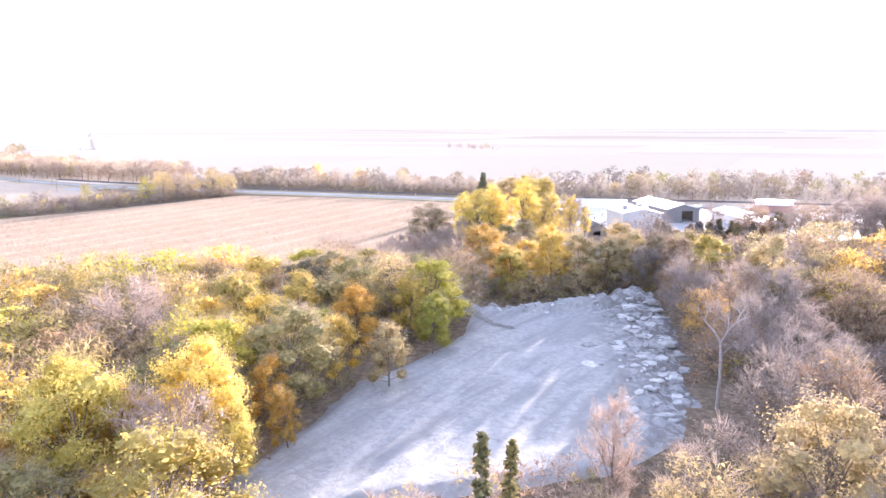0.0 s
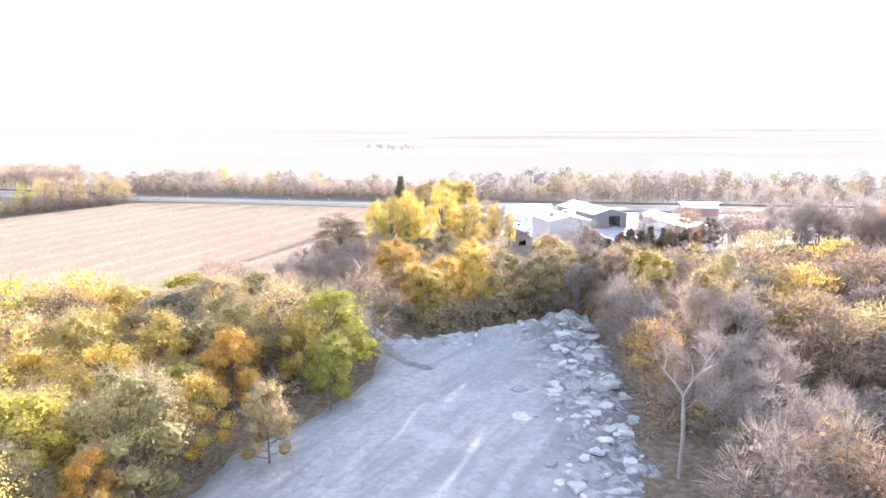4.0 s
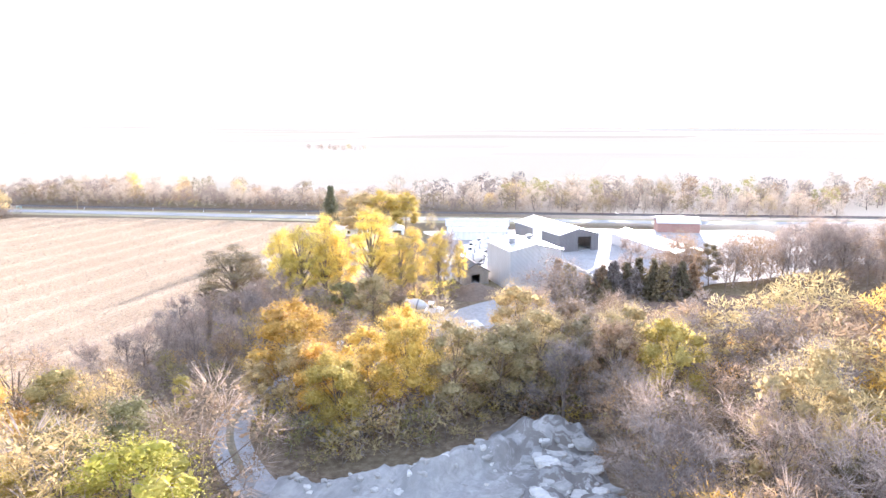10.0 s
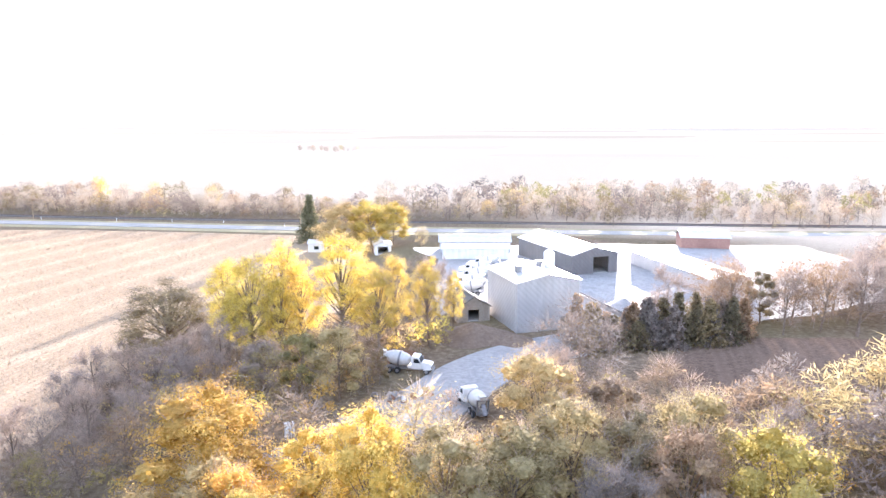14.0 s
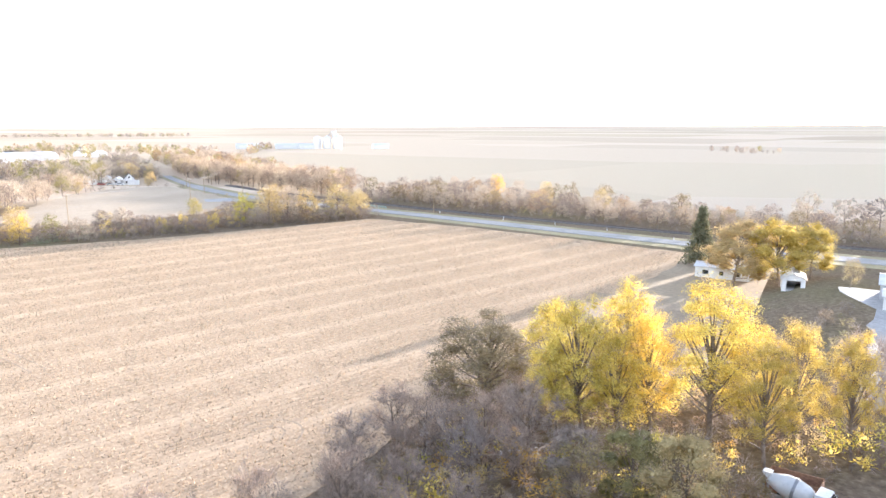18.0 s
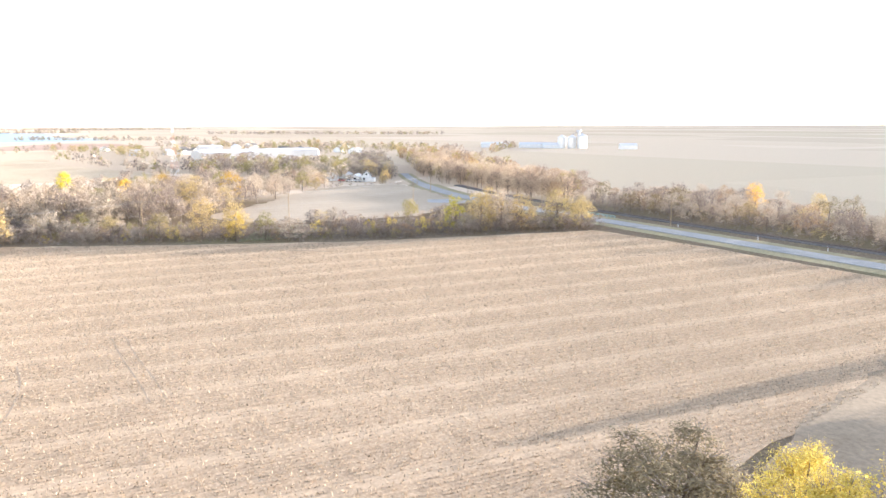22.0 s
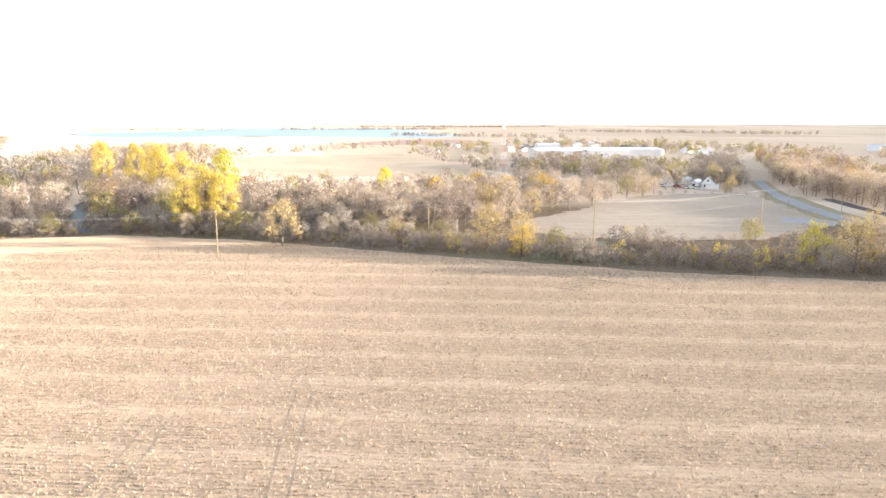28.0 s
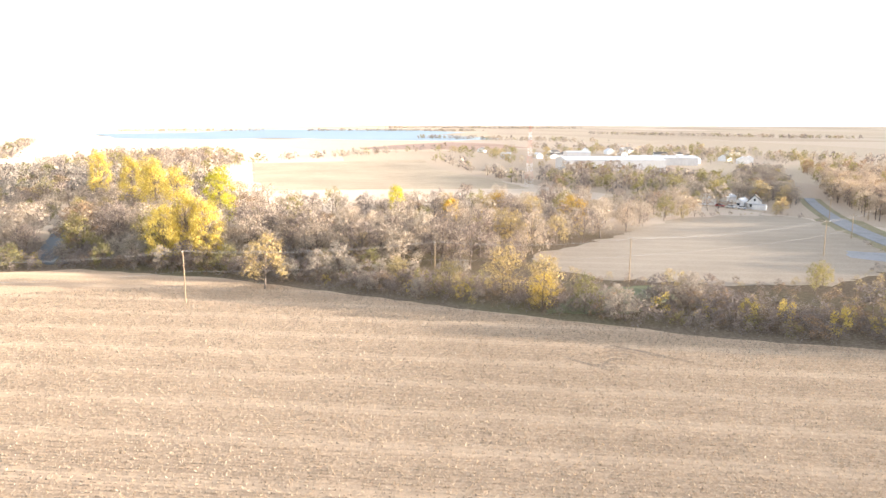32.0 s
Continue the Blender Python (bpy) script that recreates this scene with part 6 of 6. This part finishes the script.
conifer(-21.5, 297, 15.0, 5.8, "tall dark spruce beside the mobile home", seed=2)
conifer(-6, 287, 8.5, 2.0, "slim dark spruce near the road", seed=3)
conifer(-3.7, 11.0, 15.2, 1.7, "slim olive-green cedar among bare trees", "cedars at the pit", 1.0, 4, "cedar")
conifer(-1.9, 12.0, 14.4, 1.6, "slim olive-green cedar among bare trees", "cedars at the pit", 1.0, 5, "cedar")
for i in range(30):
    u = (i // 2) / 14
    conifer(34 + 28 * u + rnd.uniform(-1.2, 1.2), 168.5 + 3.5 * u + 2.6 * (i % 2) + rnd.uniform(-1.2, 1.2), rnd.uniform(4.0, 8.0), rnd.uniform(2.8, 4.2), "dark evergreen in a row before the yard", "evergreen row before the yard", rnd.uniform(0.75, 1.1), 20 + i, rnd.choice(("bronze", "umber", "brown")))

# ---- rubble in the pit ----
rs = random.Random(12)
ROCK = surface("grey_limestone", (0.30, 0.295, 0.275), (0.50, 0.49, 0.46), 1.3, 0.9, random_tint=0.35)
SLABS = []
for k in range(7):   # flat broken plates with ragged sides and worn upper edges
    n = rs.randint(7, 10)
    rim = [(math.cos(6.2832 * i / n) * rs.uniform(0.32, 0.62), math.sin(6.2832 * i / n) * rs.uniform(0.32, 0.62)) for i in range(n)]
    verts = [(x, y, -0.5) for x, y in rim] + [(x, y, rs.uniform(0.1, 0.2)) for x, y in rim] + [(x * rs.uniform(0.7, 0.9), y * rs.uniform(0.7, 0.9), rs.uniform(0.25, 0.5)) for x, y in rim]
    faces = [(r * n + i, r * n + (i + 1) % n, (r + 1) * n + (i + 1) % n, (r + 1) * n + i) for r in range(2) for i in range(n)] + [tuple(range(2 * n, 3 * n))]
    me = bpy.data.meshes.new("rock_slab")
    me.from_pydata(verts, [], faces)
    me.materials.append(ROCK)
    SLABS.append(me)
spots = [(rs.uniform(-9, 15), None) for _ in range(60)] + [(None, rs.uniform(50, 105)) for _ in range(230)]
bx = np.array([a if a is not None else rs.gauss(17.5 + 0.07 * (b - 80), 3.2) for a, b in spots])
by = np.array([b if b is not None else 98.6 + 0.02 * (a + 1) ** 2 + rs.gauss(0, 1.3) for a, b in spots])
bz = pit_height(bx, by)
for x, y, z in zip(bx, by, bz):
    if inside(x, y, PIT) < 0.3:
        continue
    ob = new("rock_slab", rs.choice(SLABS))
    k = 0.5 + (1.0 if y > 96 and x < 13 else 2.6) * rs.random() ** 1.6
    ob.matrix_basis = pose(x, y, z, rs.uniform(-8, 8), rs.uniform(-8, 8), rs.uniform(0, 360)) @ Matrix.Diagonal((k, k * rs.uniform(0.5, 1.0), 0.22 + 0.22 * k * rs.random(), 1))
    ob.parent = pit

# ---- poles and lines ----
def utility_pole(x, y, height, turn, arms=1, label="tall weathered wooden utility pole with a crossarm"):
    ob = thing("utility_pole", label, "utility pole", x, y, turn=turn, group="utility poles")
    part("pole", Shape().tube((0, 0, -0.3), (0, 0, height), 0.17, 0.11, 10), WOOD_POLE, ob)
    for k in range(arms):
        zz = height - 0.5 - 1.1 * k
        part("crossarm", Shape().box(-1.2, -0.16, zz, 1.2, -0.04, zz + 0.13), WOOD_POLE, ob)
        for sx in (-1.05, -0.45, 0.45, 1.05):
            part("insulator", Shape().lathe((sx, -0.1, zz + 0.13), (sx, -0.1, zz + 0.36), [(0, 0.03), (0.3, 0.07), (0.7, 0.07), (1, 0.03)], 8), CONCRETE, ob)
        for sx in (-1, 1):
            part("brace", Shape().tube((sx * 0.7, -0.17, zz), (0, -0.17, zz - 0.6), 0.02, n=5), STEEL, ob)
    return ob


LINE = [(-243, 30, 12.6), (-243, 92, 12.8), (-243, 152, 12.6), (-247, 213, 12.0), (-241, 265, 12.0), (-262, 344, 11.5)]
for i, (x, y, h) in enumerate(LINE):
    if i:
        utility_pole(x, y, h, 0 if i < 4 else 8)
for x, y, h in ((-290, 380, 9.0), (-272, 390, 8.0), (-139, 362, 11.5), (-30, 340, 11.5), (-215, 381, 11.0), (-330, 425, 10.0), (-330, 405, 10.0)):
    utility_pole(x, y, h, 70, 1, "wooden utility pole beside the road")
WIRE = surface("aluminium_wire", (0.30, 0.29, 0.28), (0.40, 0.39, 0.38), 2.0, 0.6, bump=0)


def wire(name, a, b, sag, r, label):
    pts = [tuple(Vector(a).lerp(Vector(b), u / 14) - Vector((0, 0, sag * 4 * (u / 14) * (1 - u / 14)))) for u in range(15)]
    V, F = [], []
    tube(V, F, pts, [r] * 15, 5)
    return tagged(mesh_object(name, V, F, WIRE, shade=True), label, "wire", "wires between the poles")


ends = [(-243, -60, 12.6)] + LINE + [(-300, 404, 11.0)]
for (x0, y0, h0), (x1, y1, h1) in zip(ends, ends[1:]):
    for off in (-1.05, 0.45, 1.05):
        wire("power_line", (x0 + off, y0, h0 - 0.1), (x1 + off, y1, h1 - 0.1), 1.3, 0.013, "thin power line strung between wooden poles")
    wire("telephone_cable", (x0, y0, h0 * 0.6), (x1, y1, h1 * 0.6), 0.9, 0.015, "thick pale telephone cable")

# ---- the culvert bridge ----
bridge = thing("bridge_railing", "faded green steel railing of a road bridge", "railing", -172, 365.5, 0.2, -12)
for k in range(8):
    part("post", Shape().box(-8 + k * 2.3, -0.08, -0.1, -7.85 + k * 2.3, 0.08, 1.1), TEAL, bridge)
for zz in (0.45, 0.95):
    part("rail", Shape().box(-8.1, -0.05, zz, 8.2, 0.05, zz + 0.2), TEAL, bridge)

# ---- the farm ----
house = building("farmhouse", "small white farmhouse with a steep gable among trees", -376, 402, 52.0, 6.0, 9.0, 3.6, 6.6, WALL_WHITE, ROOF_DARK, category="house",
                 windows=(("front", -1.6, 0.9, 0.9, 1.4), ("front", 1.6, 0.9, 0.9, 1.4), ("front", 0, 3.9, 0.9, 1.1), ("left", 2.5, 0.9, 0.9, 1.4), ("left", 6.5, 0.9, 0.9, 1.4)))
part("chimney", Shape().box(-0.4, 5.0, 5.8, 0.4, 5.8, 7.6).box(-0.5, 4.9, 7.6, 0.5, 5.9, 7.75), RUST, house)
part("porch_roof", Shape().prism([(-3.2, 2.5), (3.2, 2.5), (3.2, 2.65), (-3.2, 2.65)], "y", -1.8, -0.05), ROOF_PALE, house)
for sx in (-2.9, 0, 2.9):
    part("porch_post", Shape().box(sx - 0.06, -1.7, -0.1, sx + 0.06, -1.58, 2.5), WHITE, house)
building("house_wing", "long low white wing of the farmhouse with a grey roof", -384.5, 399, 40.0, 5.5, 11.0, 2.5, 4.0, WALL_WHITE, ROOF_PALE, category="house", windows=(("front", 0, 0.9, 1.4, 1.2), ("left", 4, 0.9, 1.2, 1.1)))
for x, y, a, l in ((-396, 391, 60, 8.0), (-414, 396, 35, 11.0), (-408, 406, 25, 9.0), (-424, 410, 30, 9.0)):
    building("farm_shed", "low white farm shed with a pale roof", x, y, a, 5.5, l, 2.5, 3.6, WALL_WHITE, ROOF_PALE)
building("trailer", "low white caravan parked beside the farmhouse", -371, 405, 128.0, 2.3, 6.5, 2.2, 2.5, WALL_WHITE, ROOF_PALE, over=0.05, category="caravan")


def car(x, y, turn, paint, label):
    ob = thing("car", label, "car", x, y, turn=turn, group="cars at the farm")
    part("body", Shape().prism([(-2.2, 0.4), (2.2, 0.4), (2.25, 0.8), (1.3, 1.0), (-2.1, 1.0), (-2.25, 0.8)], "y", -0.88, 0.88), paint, ob)
    part("cabin", Shape().prism([(-1.6, 1.0), (1.2, 1.0), (0.5, 1.5), (-1.2, 1.5)], "y", -0.78, 0.78), GLASS, ob)
    part("roof", Shape().prism([(-1.2, 1.5), (0.5, 1.5), (0.4, 1.54), (-1.1, 1.54)], "y", -0.76, 0.76), paint, ob)
    for wx in (-1.4, 1.4):
        for sy in (-0.82, 0.82):
            wheel(ob, wx, sy, 0.33, 0.2)


car(-388, 391, 35, RED, "dark red car parked in the farmyard")
car(-382, 393, 35, WHITE, "white car parked in the farmyard")
car(-377, 396, 35, WHITE, "white car parked beside the farmhouse")
car(-395, 386, 10, WHITE, "white car parked by the farm shed")

# ---- the far town ----
# White walls given grey sheeting: their shaded side is put into the colour.
building("factory", "long white factory hall at the edge of town", -655, 415, -10.0, 42.0, 85.0, 9.5, 11.5, WALL_GREY, ROOF_PALE, windows=(("right", 20, 2, 12, 2), ("right", 50, 2, 12, 2)))
building("factory", "lower white factory hall in the town", -720, 505, -14.0, 30.0, 70.0, 7.0, 8.5, WALL_GREY, ROOF_PALE)
building("factory", "white factory block with a tall end", -705, 440, -10.0, 16.0, 22.0, 13.0, 14.0, WALL_GREY, ROOF_PALE)
rt = random.Random(40)
for i in range(26):
    hx, hy = rt.uniform(-1000, -700), rt.uniform(420, 760)
    if abs(hy - (hx * -0.795 + 132)) < 70:      # leave the way into town open
        hy -= 110
    building("town_house", "small white house in the far town", hx, hy, rt.uniform(0, 180), rt.uniform(8, 12), rt.uniform(9, 16), rt.uniform(3.0, 4.5), rt.uniform(5.5, 7.5), rt.choice((WALL_WHITE, WALL_WHITE, WALL_GREY)), rt.choice((ROOF_PALE, ROOF_DARK, ROOF_DARK)), category="house")
grove("town_trees", [(f, l, rt.uniform(-1050, -680), rt.uniform(380, 800), rt.uniform(6, 11), rt.uniform(0.9, 1.3)) for f, l in (rt.choice((("lump", "tan"), ("lump", "ash"), ("lump", "olive"), ("lump", "olive"))) for _ in range(160))], "trees among the houses of the far town")

tower = thing("radio_tower", "red and white lattice radio mast", "mast", -513, 335)
for k in range(8):
    z0, z1 = k * 5.0, (k + 1) * 5.0
    s = Shape()
    w0, w1 = 2.2 - 0.24 * k, 2.2 - 0.24 * (k + 1)
    cs = [(-1, -1), (1, -1), (1, 1), (-1, 1)]
    for i in range(4):
        a, b = cs[i], cs[(i + 1) % 4]
        s.tube((a[0] * w0, a[1] * w0, z0), (a[0] * w1, a[1] * w1, z1), 0.05, n=4)
        s.tube((a[0] * w0, a[1] * w0, z0), (b[0] * w1, b[1] * w1, z1), 0.025, n=4)
        s.tube((b[0] * w0, b[1] * w0, z0), (a[0] * w1, a[1] * w1, z1), 0.025, n=4)
        s.tube((a[0] * w0, a[1] * w0, z0), (b[0] * w0, b[1] * w0, z0), 0.025, n=4)
    part("mast_section", s, FADED_RED if k % 2 else WHITE, tower, "red lattice section" if k % 2 else "white lattice section")

elevator = thing("grain_elevator", "pale grain bins and elevator leg on the skyline", "grain elevator", -620, 938, turn=25)
for i, (a, r, h) in enumerate(((-16, 6, 15), (-2, 6, 15), (12, 6.5, 17))):
    part("grain_bin", Shape().lathe((a, 0, 0), (a, 0, h + 3.5), [(0, r), (0.8, r), (1, 0.6)], 20), ROOF_PALE, elevator)
part("elevator_leg", Shape().box(4, 6, 0, 7, 9, 24).box(2.5, 5, 22, 8.5, 10, 25), WALL_GREY, elevator)
part("spout", Shape().tube((5, 7, 23), (-2, 0, 18), 0.4).tube((6, 7, 23), (12, 0, 20), 0.4), STEEL, elevator)
for x, y, a, l in ((-690, 905, 20, 45), (-740, 880, 20, 40), (-655, 915, 25, 25), (-560, 960, 25, 22)):
    building("farm_hall", "long low white farm hall on the skyline", x, y, a - 70, 14.0, l, 5.0, 7.5, WALL_WHITE, ROOF_PALE)

# ---- the lake ----
m, nt, b = nodes_of("lake_water")
# Pale blue base colour stands in for the sky mirrored on the water.
b.inputs["Base Color"].default_value, b.inputs["Roughness"].default_value = (0.31, 0.41, 0.46, 1), 0.6
bump_of(nt, noise_of(nt, 0.3, 4), 0.15, 0.1, b)
patch("lake", [(-1720, -140), (-1640, 60), (-1760, 190), (-1600, 330), (-1500, 520), (-1620, 680), (-2100, 640), (-2400, 800), (-3000, 700), (-3200, 100), (-2500, -60), (-2300, -320)], 0.05, m, "pale blue lake on the plain", "water", 8, 40)
patch("shore_field", [(-1165, 300), (-1120, 300), (-1080, 440), (-1130, 560), (-1320, 560), (-1400, 500), (-1300, 400)], 0.07, surface("reddish_soil", (0.36, 0.24, 0.18), (0.48, 0.34, 0.26), 0.2, 0.95, bump=0), "reddish bare field beside the lake", "field", 4, 30)

# ---- marker posts along the road ----
for x, y in ((-104, 355), (-81, 350), (-136, 362), (-35, 333), (-60, 345)):
    post = thing("marker_post", "short white marker post beside the road", "post", x, y, 0.0, group="marker posts along the road")
    part("stake", Shape().box(-0.06, -0.05, -0.1, 0.06, 0.05, 1.1), WHITE, post)
    part("reflector", Shape().box(-0.05, -0.07, 0.85, 0.05, -0.045, 1.0), RED, post, "small red reflector")
